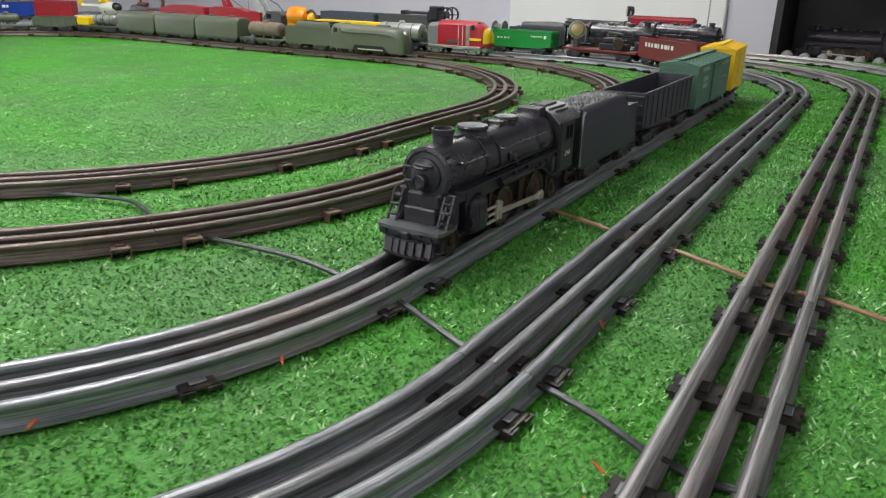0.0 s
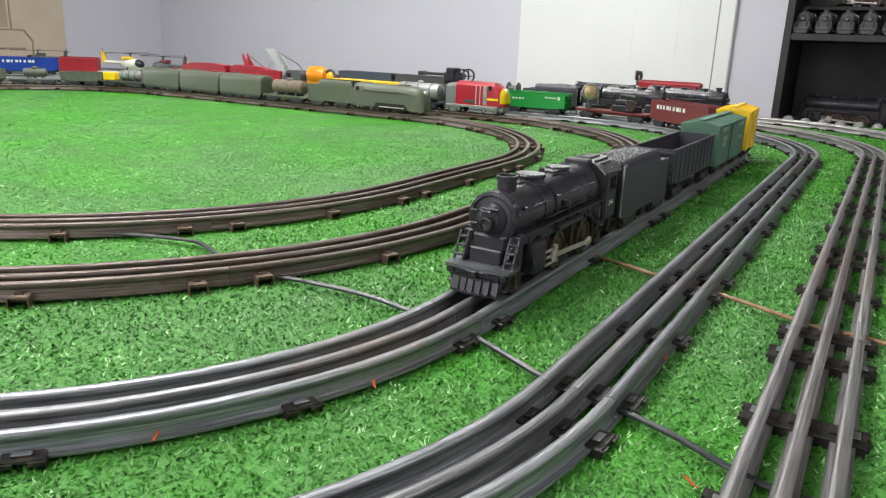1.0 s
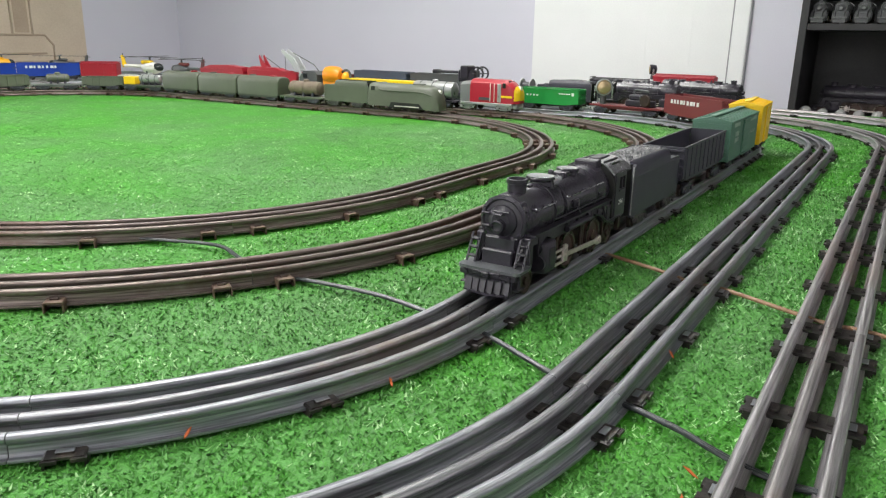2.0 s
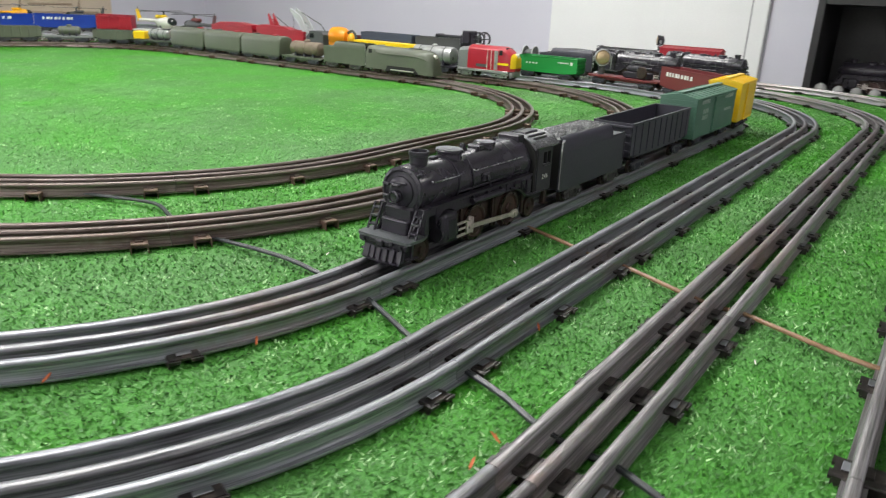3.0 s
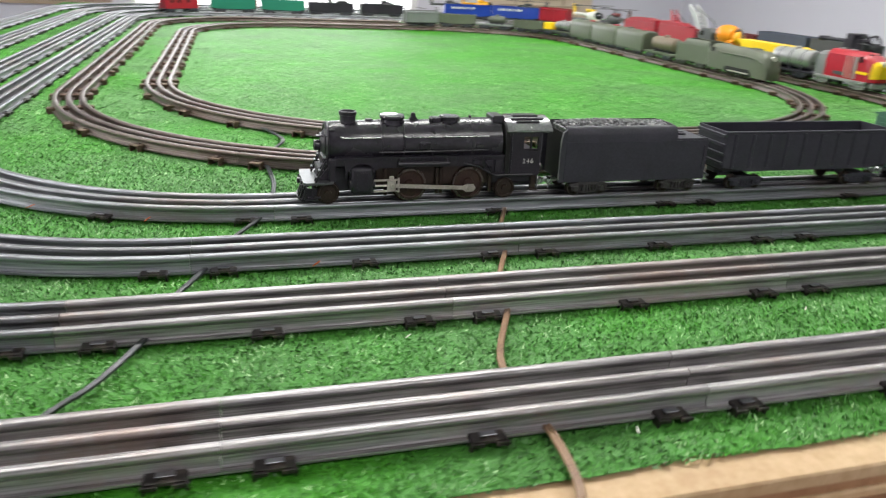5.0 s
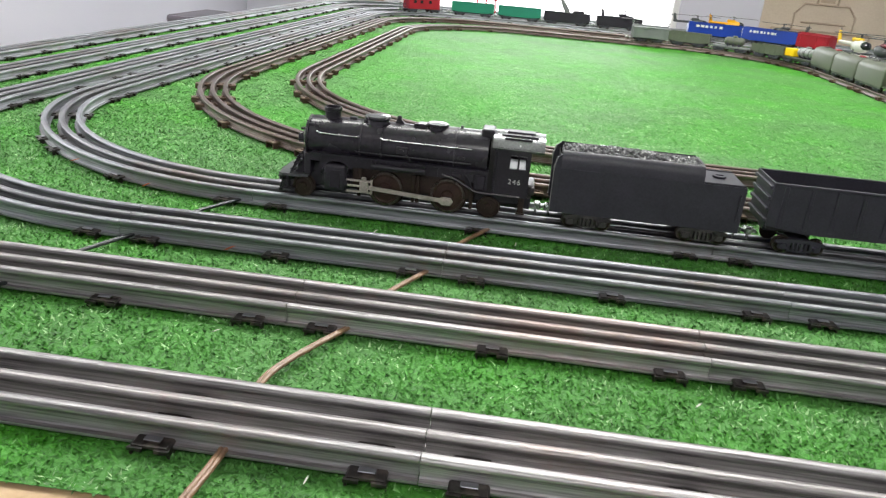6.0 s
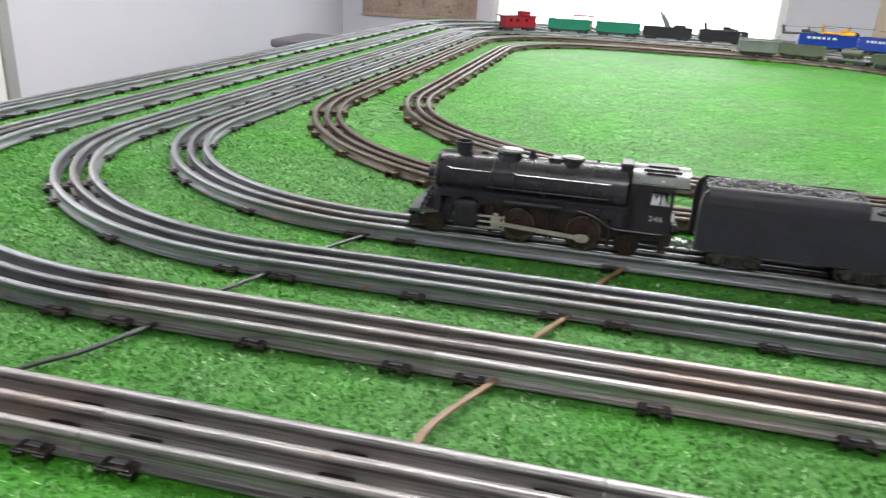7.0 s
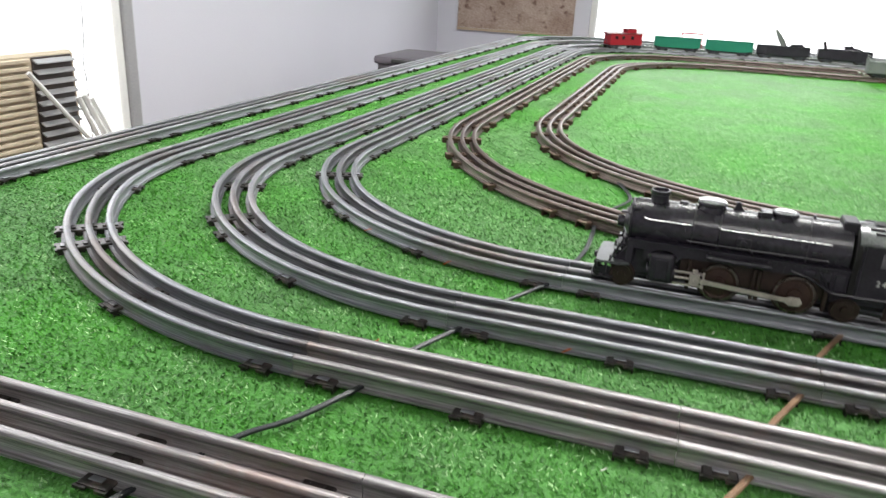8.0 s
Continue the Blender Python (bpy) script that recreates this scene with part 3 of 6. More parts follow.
# each loop: west, east, south, north middle lines; radii at south-west, south-east, north-east, north-west; old; joints of the south side
LOOPS = {
    1: (0.488, 2.80, 0.622, 3.72, (0.349, 0.46, 0.45, 0.42), False, (0.837, 0.23)),
    2: (0.597, 2.66, 0.742, 3.58, (0.385, 0.50, 0.45, 0.42), False, (0.960, 0.2410)),
    3: (0.705, 2.52, 0.838, 3.45, (0.341, 0.47, 0.45, 0.40), False, (1.046, 0.2345)),
    4: (0.779, 2.40, 0.940, 3.30, (0.328, 0.42, 0.42, 0.36), False, (1.107, 0.3800)),
    5: (0.855, 2.262, 1.059, 3.08, (0.470, 0.47, 0.40, 0.36), True, None),
    6: (0.965, 2.117, 1.188, 2.875, (0.440, 0.47, 0.40, 0.36), True, None),
}
H = math.pi / 2


def runs(k):
    """The four straights and four bends of a loop, anticlockwise from the start of the south side: (x, y, heading, length, radius)."""
    w, e, s, n, (a, b, c, d) = LOOPS[k][:5]
    return [(w + a, s, 0, e - b - w - a, 0), (e - b, s, 0, b * H, b), (e, s + b, H, n - c - s - b, 0), (e, n - c, H, c * H, c),
            (e - c, n, 2 * H, e - c - w - d, 0), (w + d, n, 2 * H, d * H, d), (w, n - d, 3 * H, n - d - s - a, 0), (w, s + a, 3 * H, a * H, a)]


def on_loop(k, dist):
    """The place and heading on a loop, counted anticlockwise from the start of its south side."""
    for x, y, h, length, r in runs(k):
        if dist <= length:
            if not r:
                return x + dist * math.cos(h), y + dist * math.sin(h), h
            a = dist / r
            u, v = r * math.sin(a), r - r * math.cos(a)
            return x + u * math.cos(h) - v * math.sin(h), y + u * math.sin(h) + v * math.cos(h), h + a
        dist -= length


for k, spec in LOOPS.items():
    for i, (x, y, h, length, r) in enumerate(runs(k)):
        if i == 0 and spec[6]:
            x0, step = spec[6]
            cuts = [0.0]
            while x0 + step * len(cuts) < x + length - 0.07:
                cuts.append(x0 + step * len(cuts) - x)
            cuts.append(length)
        else:
            n = max(1, round(length / (0.26 if r and not spec[5] else 0.235)))
            cuts = [length * j / n for j in range(n + 1)]
        for c0, c1 in zip(cuts, cuts[1:]):
            if r:
                a = c0 / r
                u, v = r * math.sin(a), r - r * math.cos(a)
                lay(x + u * math.cos(h) - v * math.sin(h), y + u * math.sin(h) + v * math.cos(h), h + a, c1 - c0, r, spec[5], k < 3 and i < 2)
            else:
                lay(x + c0 * math.cos(h), y + c0 * math.sin(h), h, c1 - c0, 0, spec[5], k < 3 and i < 2)


# ---- wires ----
def smooth_path(pts, n=6):
    """Points of a smooth curve through the given ones."""
    P = [Vector(p) for p in pts]
    P = [P[0] * 2 - P[1]] + P + [P[-1] * 2 - P[-2]]
    out = []
    for i in range(1, len(P) - 2):
        for j in range(n):
            t = j / n
            a, b, c, d = P[i - 1], P[i], P[i + 1], P[i + 2]
            out.append(0.5 * (2 * b + (c - a) * t + (2 * a - 5 * b + 4 * c - d) * t * t + (3 * b - a - 3 * c + d) * t ** 3))
    out.append(P[-2])
    return out


def wire(name, pts, r, material, label):
    bm = B()
    for s in (-1, 1):                              # two strands side by side
        tube(bm, smooth_path([(x + s * r * 0.45, y + s * r * 0.2, z) for x, y, z in pts]), r * 0.55)
    return solid(name, bm, M[material], label, "wire")


wz = 0.0022
wire("power_wire", [(1.105, 1.295, wz), (1.118, 1.261, wz), (1.133, 1.204, wz + 0.001), (1.121, 1.163, wz), (1.108, 1.12, 0.0), (1.110, 1.078, wz), (1.112, 1.018, wz + 0.001), (1.107, 0.974, wz), (1.102, 0.945, 0.0), (1.096, 0.923, wz),
      (1.071, 0.871, wz), (1.060, 0.84, 0.0), (1.056, 0.821, wz), (1.045, 0.791, wz + 0.001), (1.034, 0.766, wz), (1.030, 0.742, 0.0), (1.026, 0.722, wz), (1.008, 0.681, wz), (0.990, 0.655, wz), (0.975, 0.62, 0.0),
      (0.967, 0.595, wz), (0.962, 0.566, wz), (0.960, 0.545, -0.003), (0.960, 0.533, -0.03), (0.961, 0.531, -0.09)], 0.0022, "wire_black", "black insulated power wire running under the tracks")
wire("power_wire", [(1.318, 0.955, 0.0), (1.306, 0.921, wz), (1.284, 0.870, wz + 0.001), (1.277, 0.84, 0.0), (1.269, 0.818, wz), (1.247, 0.769, wz), (1.242, 0.742, 0.0), (1.236, 0.722, wz), (1.215, 0.676, wz + 0.001), (1.209, 0.65, wz), (1.211, 0.62, 0.0),
      (1.212, 0.596, wz), (1.209, 0.563, wz), (1.203, 0.545, -0.004), (1.197, 0.533, -0.03), (1.194, 0.531, -0.09)], 0.0023, "wire_brown", "thin brown insulated wire running under the tracks")


def lockon(x, y, turn):
    """A fibre plate with two spring clips that feeds the track."""
    ob = thing("track_clip", "brown power clip with bright springs beside the track", "track clip", "", pose(x, y, 0, 0, 0, turn))
    part("plate", box(B(), -0.011, 0.011, -0.007, 0.007, 0.0006, 0.0028, 0.0006), M["tie_old"], ob)
    for dx in (-0.006, 0.006):
        clip = part("spring_clip", tube(B(), smooth_path([(dx, -0.005, 0.0030), (dx, -0.001, 0.0062), (dx, 0.003, 0.0060), (dx, 0.006, 0.0032)], 3), 0.0011, 6), M["steel"], ob, "bright bent steel clip")
        part("post", cyl(B(), (dx, -0.0045, 0.0044), "z", 0.0013, 0.0040, 8), M["brass"], clip)
    return ob


lockon(1.104, 1.302, 68)


# ---- parts shared by engines and cars; x runs forward, z = 0 is the rail head ----
SHARED = {}


def shared(key, make, material):
    if key not in SHARED:
        SHARED[key] = mesh_from(key, make(), M[material])
    return SHARED[key]


def wheel_disc(r, w):
    return lathe(B(), [(0.001, -w * 0.8), (r * 0.3, -w * 0.8), (r * 0.34, -w * 0.35), (r * 0.74, -w * 0.3), (r * 0.8, -w * 0.5), (r * 0.97, -w * 0.5), (r, -w * 0.2), (r * 1.01, w * 0.25), (r * 1.1, w * 0.35), (r * 1.1, w * 0.5), (0.001, w * 0.5)], (0, 0, 0), "z", 22)


def wheels_on(parent, x, r, material="wheel", rim=None):
    """A wheel on either rail, with its tyre as a ring of its own where it shows."""
    for s in (-1, 1):
        m = pose(x, s * 0.0168, r, 90 if s > 0 else -90, 0, 0)
        w = part("wheel", shared(f"wheel{r:.4f}{material}", lambda: wheel_disc(r, 0.0036), material), None, parent, m=m)
        if rim:
            part("tyre", shared(f"tyre{r:.4f}", lambda: lathe(B(), [(r * 0.86, -0.0016), (r * 0.87, -0.0023), (r * 0.985, -0.0023), (r * 0.99, -0.0012)], (0, 0, 0), "z", 22, False), rim), None, w)


def side_frame(base, fancy):
    """A cast truck: arched side bars with journals, springs and a bolster, open between so that the wheels show."""
    bm = B()
    h = base / 2
    for s in (-1, 1):
        y0, y1 = (0.0196, 0.0220) if s > 0 else (-0.0220, -0.0196)
        prism(bm, [(-h - 0.0062, 0.0088), (-h + 0.004, 0.0082), (-0.008, 0.0100), (0.008, 0.0100), (h - 0.004, 0.0082), (h + 0.0062, 0.0088), (h + 0.0058, 0.0108), (0.009, 0.0126), (-0.009, 0.0126), (-h - 0.0058, 0.0108)], "y", y0, y1)
        prism(bm, [(-h + 0.002, 0.0052), (-0.007, 0.0026), (0.007, 0.0026), (h - 0.002, 0.0052), (h - 0.001, 0.0066), (0.006, 0.0040), (-0.006, 0.0040), (-h + 0.001, 0.0066)], "y", y0, y1)
        for x in (-h, h):
            box(bm, x - 0.0032, x + 0.0032, y0 - 0.0004, y1 + 0.0004, 0.0040, 0.0094, 0.0008)
            cyl(bm, (x, s * 0.0226, 0.0066), "y", 0.0024, 0.0022, 12)
        if fancy:
            for x in (-0.0048, -0.0016, 0.0016, 0.0048):
                cyl(bm, (x, s * 0.0212, 0.0070), "z", 0.0013, 0.0064, 8)
            for x in (-0.0085, 0.0085):
                box(bm, x - 0.0010, x + 0.0010, y0, y1, 0.0034, 0.0112)
    box(bm, -0.008, 0.008, -0.0196, 0.0196, 0.0085, 0.0125)
    return bm


def truck(parent, x, material="car_black", base=0.026, r=0.0066):
    t = part("truck", shared(f"truck{base}{material}", lambda: side_frame(base, True), material), None, parent, m=pose(x, 0, 0))
    for sx in (-1, 1):
        wheels_on(t, sx * base / 2, r, "wheel", "tyre")
    return t


def coupler(parent, x, s):
    bm = B()
    box(bm, -0.002, 0.012, -0.0022, 0.0022, 0.0082, 0.0108, 0.0005)
    box(bm, 0.011, 0.0165, -0.0048, 0.0040, 0.0070, 0.0124, 0.0008)
    box(bm, 0.0165, 0.0195, 0.0005, 0.0042, 0.0074, 0.0120, 0.0006)
    cyl(bm, (0.004, 0, 0.0050), "z", 0.0011, 0.0064, 8)
    part("coupler", shared("coupler", lambda: bm, "steel"), None, parent, m=pose(x, 0, 0, 0, 0, 0 if s > 0 else 180))


def bars(parent, rows, y, depth=0.0004, material="white"):
    """Unreadable lettering: small raised bars on both sides; rows of (x0, x1, z0, z1)."""
    for s in (-1, 1):
        bm = B()
        for x0, x1, z0, z1 in rows:
            box(bm, x0, x1, s * y - depth, s * y + depth, z0, z1)
        tagged(part("lettering", bm, M[material], parent), kind="stuff")


def letters(parent, x0, x1, z0, z1, n, y, seed=1, material="white"):
    """A line of n unreadable characters as bars of uneven width."""
    g = random.Random(seed)
    step = (x1 - x0) / n
    bars(parent, [(x0 + step * i + step * 0.1, x0 + step * (i + g.uniform(0.5, 0.9)), z0, z1) for i in range(n)], y, material=material)


# ---- steam engine ----
def steam_engine(label, group, m, number=None, paint="black", shine="gloss", roof=None):
    ob = thing("steam_engine", label, "toy locomotive", group, m)
    bz, br = 0.0476, 0.0182
    # boiler, smokebox and bands
    bm = B()
    lathe(bm, [(0.0125, -0.058), (br + 0.0012, -0.057), (br + 0.0012, -0.022), (br, -0.012), (br - 0.0003, 0.05), (br - 0.0008, 0.088), (br - 0.0026, 0.0915), (0.001, 0.0917)], (0, 0, bz), "x", 32)
    boiler = part("boiler", bm, M[shine], ob)
    for x in (-0.03, 0.047):
        part("boiler_band", shared(f"boiler_band{x < -0.01}{paint}", lambda: lathe(B(), [(br + (0.0012 if x < -0.01 else 0) - 0.002, -0.0007), (br + (0.0014 if x < -0.01 else 0.0003), -0.0006), (br + (0.0014 if x < -0.01 else 0.0003), 0.0006), (br - 0.002, 0.0007)], (0, 0, 0), "x", 32), paint), None, boiler, m=pose(x, 0, bz))
    # smokebox front: ring, door, hinge straps, lamp
    bm = B()
    lathe(bm, [(0.0170, 0.0), (0.0173, 0.0014), (0.0150, 0.0026), (0.0138, 0.0016), (0.0108, 0.0020), (0.0104, 0.0032), (0.0070, 0.0052), (0.0064, 0.0060), (0.001, 0.0062)], (0.0905, 0, bz), "x", 32)
    for a in range(0, 360, 30):
        ball(bm, (0.0928, 0.0160 * math.cos(radians(a)), bz + 0.0160 * math.sin(radians(a))), 0.0007, seg=6)
    box(bm, 0.0925, 0.0955, -0.0148, -0.0090, bz + 0.0035, bz + 0.0050, 0.0004)
    box(bm, 0.0925, 0.0955, -0.0148, -0.0090, bz - 0.0050, bz - 0.0035, 0.0004)
    ring = part("smokebox_front", bm, M[paint], ob)
    part("headlamp", lathe(lathe(B(), [(0.0010, 0.0), (0.0044, 0.0), (0.0046, 0.003), (0.0044, 0.0058), (0.0036, 0.0062), (0.0032, 0.0050), (0.001, 0.0048)], (0.0955, 0, bz - 0.0024), "x", 20), [(0.0009, 0.0), (0.0024, 0.0), (0.0022, 0.0032), (0.0009, 0.0036)], (0.0965, 0, bz - 0.0024), "x", 12), M[shine], ring)
    part("lamp_visor", box(box(B(), 0.0950, 0.1000, -0.0030, 0.0030, bz + 0.0044, bz + 0.0060, 0.0006), 0.0945, 0.0965, -0.0066, 0.0066, bz + 0.0058, bz + 0.0072, 0.0005), M[paint], ring)
    for s in (-1, 1):
        part("marker_lamp", ball(cyl(B(), (0.0875, s * 0.0118, bz + 0.0118), "x", 0.0016, 0.004, 10), (0.0897, s * 0.0118, bz + 0.0118), 0.0013, seg=8), M[paint], ob)
    # stack, domes, turret, bell
    part("smokestack", lathe(B(), [(0.0086, -0.0045), (0.0067, -0.0020), (0.0064, 0.0020), (0.0066, 0.0070), (0.0073, 0.0074), (0.0074, 0.0098), (0.0070, 0.0104), (0.0060, 0.0104), (0.0056, 0.0060), (0.001, 0.0058)], (0.0735, 0, bz + br - 0.0028), "z", 28), M[paint], ob)
    part("sand_dome", lathe(B(), [(0.0135, -0.0060), (0.0106, -0.0022), (0.0096, 0.0016), (0.0094, 0.0036), (0.0104, 0.0044), (0.0107, 0.0058), (0.0100, 0.0066), (0.0060, 0.0068), (0.001, 0.0069)], (0.0362, 0, bz + br - 0.0028), "z", 32), M[shine], ob)
    bm = lathe(B(), [(0.0120, -0.0054), (0.0090, -0.0016), (0.0082, 0.0018), (0.0082, 0.0030), (0.0090, 0.0036), (0.0090, 0.0050), (0.0084, 0.0056), (0.001, 0.0058)], (-0.0135, 0, bz + br - 0.0024), "z", 28)
    box(bm, -0.0050, 0.0030, -0.0062, 0.0062, bz + br - 0.0030, bz + br + 0.0020, 0.0008)
    part("steam_dome", bm, M[shine], ob)
    if number:
        for x, r, z in ((0.0362, 0.0099, 0.0068), (-0.0135, 0.0082, 0.0056)):
            part("dome_cap", lathe(B(), [(r, -0.0010), (r, 0.0), (r * 0.7, 0.0005), (0.001, 0.0007)], (x, 0, bz + br - 0.0026 + z), "z", 28), M["dome"], ob, "pale metal dome cap standing in for a sheen")
    bm = prism(B(), [(0.0220, bz + br - 0.0012), (0.0130, bz + br - 0.0012), (0.0165, bz + br + 0.0030), (0.0175, bz + br + 0.0058), (0.0195, bz + br + 0.0058), (0.0200, bz + br + 0.0030)], "y", -0.0016, 0.0016)
    part("bell", ball(bm, (0.0183, 0, bz + br + 0.0040), 0.0022, seg=10), M[paint], ob)
    part("vent", box(B(), 0.0530, 0.0590, -0.0026, 0.0026, bz + br - 0.001, bz + br + 0.0010, 0.0005), M[paint], ob)
    part("safety_valve", cyl(B(), (0.0040, 0.0048, bz + br), "z", 0.0014, 0.0040, 10), M[paint], ob)
    part("whistle", cyl(B(), (-0.0330, -0.0030, bz + br), "z", 0.0012, 0.0052, 10), M[paint], ob)
    arch = [(math.cos(radians(t)), math.sin(radians(t))) for t in range(-20, 201, 10)]
    for s in (-1, 1):
        # bright hand rail with stanchions
        y = s * (br + 0.0012)
        rz = bz + 0.0072
        for x0, x1 in ((0.0820, 0.0480), (0.0300, -0.0440)):
            part("hand_rail", tube(B(), [(x0, y * 0.975, rz + 0.0012), (x0 - 0.003, y * 0.975, rz), (x1, y * 0.975, rz)], 0.00046, 6), M["steel" if number else paint], ob, "thin bare steel hand rail" if number else "")
        bm = B()
        for x in (0.0800, 0.0640, 0.0480, 0.0220, -0.0060, -0.0330):
            lathe(bm, [(0.0004, -0.0030), (0.0008, -0.0006), (0.0012, 0.0), (0.0008, 0.0010), (0.0004, 0.0012)], (x, s * (br - 0.0006), rz), "y", 8)
        part("stanchion", bm, M[paint], ob)
        # moulded casing under the boiler: ledge, skirt, arch over the cylinder, firebox side
        bm = B()
        prism(bm, [(0.0862, 0.0388), (-0.0600, 0.0388), (-0.0600, 0.0374), (0.0862, 0.0374)], "y", s * 0.0120, s * 0.0216)
        skirt = [(0.0860, 0.0376), (-0.0600, 0.0376), (-0.0600, 0.0205), (-0.0480, 0.0205), (-0.0430, 0.0245), (-0.0400, 0.0296), (0.0500, 0.0296)]
        skirt += [(0.0645 + 0.0130 * math.cos(radians(t)), 0.0210 + 0.0125 * math.sin(radians(t))) for t in range(150, -1, -15)] + [(0.0790, 0.0320), (0.0905, 0.0320), (0.0905, 0.0350)]
        prism(bm, skirt, "y", s * 0.0150, s * 0.0202)
        for k, x in enumerate((0.0780, 0.0300, 0.0040, -0.0180)):     # joints and rivets of the casting
            box(bm, x - 0.0005, x + 0.0005, s * 0.0203 - 0.0004, s * 0.0203 + 0.0004, 0.0300, 0.0374)
        for k in range(24):
            x = 0.0480 - 0.0040 * k
            box(bm, x - 0.0004, x + 0.0004, s * 0.0204 - 0.0004, s * 0.0204 + 0.0004, 0.0362, 0.0369)
        part("running_board", bm, M[paint], ob)
        # pipes that hug the boiler, feed box and pump
        bm = tube(B(), [(0.0290, s * br * math.sin(radians(a)) * 1.02, bz + br * math.cos(radians(a)) * 1.02) for a in range(34, 116, 9)], 0.00075, 6)
        tube(bm, smooth_path([(0.0160, s * (br + 0.0006), bz + 0.0020), (0.0110, s * (br + 0.0010), bz - 0.0010), (0.0060, s * (br + 0.0010), bz - 0.0060), (0.0040, s * (br + 0.0012), bz - 0.0094)], 4), 0.0008, 6)
        tube(bm, smooth_path([(0.0500, s * (br + 0.0008), bz - 0.0050), (0.0240, s * (br + 0.0012), bz - 0.0050), (-0.0440, s * (br + 0.0018), bz - 0.0044)], 4), 0.0006, 6)
        box(bm, 0.0065, 0.0165, s * (br + 0.0006) - 0.0013, s * (br + 0.0006) + 0.0013, bz - 0.0030, bz + 0.0030, 0.0008)
        cyl(bm, (0.0120, s * (br + 0.0022), bz - 0.0004), "y", 0.0020, 0.0018, 12)
        box(bm, -0.0390, -0.0330, s * (br + 0.0014) - 0.0010, s * (br + 0.0014) + 0.0010, bz - 0.0020, bz + 0.0006, 0.0004)
        part("pipework", bm, M[paint], ob)
        bm = cyl(B(), (0.0130, s * 0.0222, 0.0330), "x", 0.0023, 0.0440, 12)
        for x in (0.0330, 0.0130, -0.0070):
            box(bm, x - 0.0008, x + 0.0008, s * 0.0212 - 0.0014, s * 0.0212 + 0.0014, 0.0318, 0.0374)
        part("air_tank", bm, M[paint], ob)
        # firebox side with its plates, stays and bent pipes
        bm = box(B(), -0.0570, -0.0500, s * 0.0208 - 0.0012, s * 0.0208 + 0.0012, 0.0235, 0.0350, 0.0006)
        box(bm, -0.0480, -0.0415, s * 0.0206 - 0.0010, s * 0.0206 + 0.0010, 0.0285, 0.0356, 0.0006)
        box(bm, -0.0380, -0.0300, s * 0.0208 - 0.0014, s * 0.0208 + 0.0014, 0.0310, 0.0352, 0.0008)
        tube(bm, smooth_path([(-0.0220, s * 0.0216, 0.0325), (-0.0330, s * 0.0220, 0.0300), (-0.0420, s * 0.0222, 0.0255), (-0.0500, s * 0.0222, 0.0215), (-0.0620, s * 0.0222, 0.0212), (-0.0860, s * 0.0218, 0.0210)], 4), 0.0009, 6)
        tube(bm, smooth_path([(-0.0400, s * 0.0216, 0.0350), (-0.0440, s * 0.0218, 0.0300), (-0.0470, s * 0.0218, 0.0240)], 4), 0.0007, 6)
        part("firebox_side", bm, M[paint], ob)
        # brake hangers and springs between the wheels
        bm = B()
        for x in (0.0450, 0.0005, -0.0030, -0.0470):
            box(bm, x - 0.0014, x + 0.0014, s * 0.0192 - 0.0010, s * 0.0192 + 0.0010, 0.0060, 0.0290, 0.0004)
        box(bm, -0.0520, 0.0520, s * 0.0150 - 0.0012, s * 0.0150 + 0.0012, 0.0130, 0.0312, 0.0005)
        part("spring_gear", bm, M["wheel"], ob)
        # square-shouldered cylinder with its covers
        bm = box(B(), 0.0555, 0.0740, s * 0.0178 - 0.0072, s * 0.0178 + 0.0068, 0.0085, 0.0312, 0.0030, 3)
        for x in (0.0555, 0.0740):
            cyl(bm, (x, s * 0.0185, 0.0165), "x", 0.0056, 0.0024, 18)
            cyl(bm, (x, s * 0.0185, 0.0262), "x", 0.0032, 0.0024, 14)
        box(bm, 0.0600, 0.0690, s * 0.0246 - 0.0006, s * 0.0246 + 0.0006, 0.0120, 0.0270, 0.0005)
        part("cylinder", bm, M[paint], ob)
        # crosshead guide and rods
        bm = box(B(), 0.0345, 0.0550, s * 0.0228 - 0.0007, s * 0.0228 + 0.0007, 0.0192, 0.0207)
        box(bm, 0.0345, 0.0550, s * 0.0228 - 0.0007, s * 0.0228 + 0.0007, 0.0098, 0.0113)
        box(bm, 0.0335, 0.0352, s * 0.0228 - 0.0010, s * 0.0228 + 0.0010, 0.0092, 0.0216, 0.0003)
        cyl(bm, (0.0465, s * 0.0228, 0.0153), "x", 0.0010, 0.0170, 8)
        part("crosshead_guide", bm, M["rod"], ob)
        bm = box(B(), 0.0368, 0.0440, s * 0.0238 - 0.0012, s * 0.0238 + 0.0012, 0.0104, 0.0202, 0.0006)
        box(bm, 0.0385, 0.0425, s * 0.0240 - 0.0012, s * 0.0240 + 0.0012, 0.0202, 0.0236, 0.0006)
        cyl(bm, (0.040, s * 0.0250, 0.0153), "y", 0.0016, 0.0016, 10)
        part("crosshead", bm, M["rod"], ob)
        bm = prism(B(), [(0.0400, 0.0170), (0.0400, 0.0138), (-0.0215, 0.0100), (-0.0245, 0.0080), (-0.0310, 0.0082), (-0.0330, 0.0112), (-0.0310, 0.0144), (-0.0250, 0.0146), (-0.0215, 0.0132)], "y", s * 0.0238 - 0.0007, s * 0.0238 + 0.0007)
        cyl(bm, (-0.0277, s * 0.0247, 0.0112), "y", 0.0024, 0.0020, 6)
        part("main_rod", bm, M["rod"], ob)
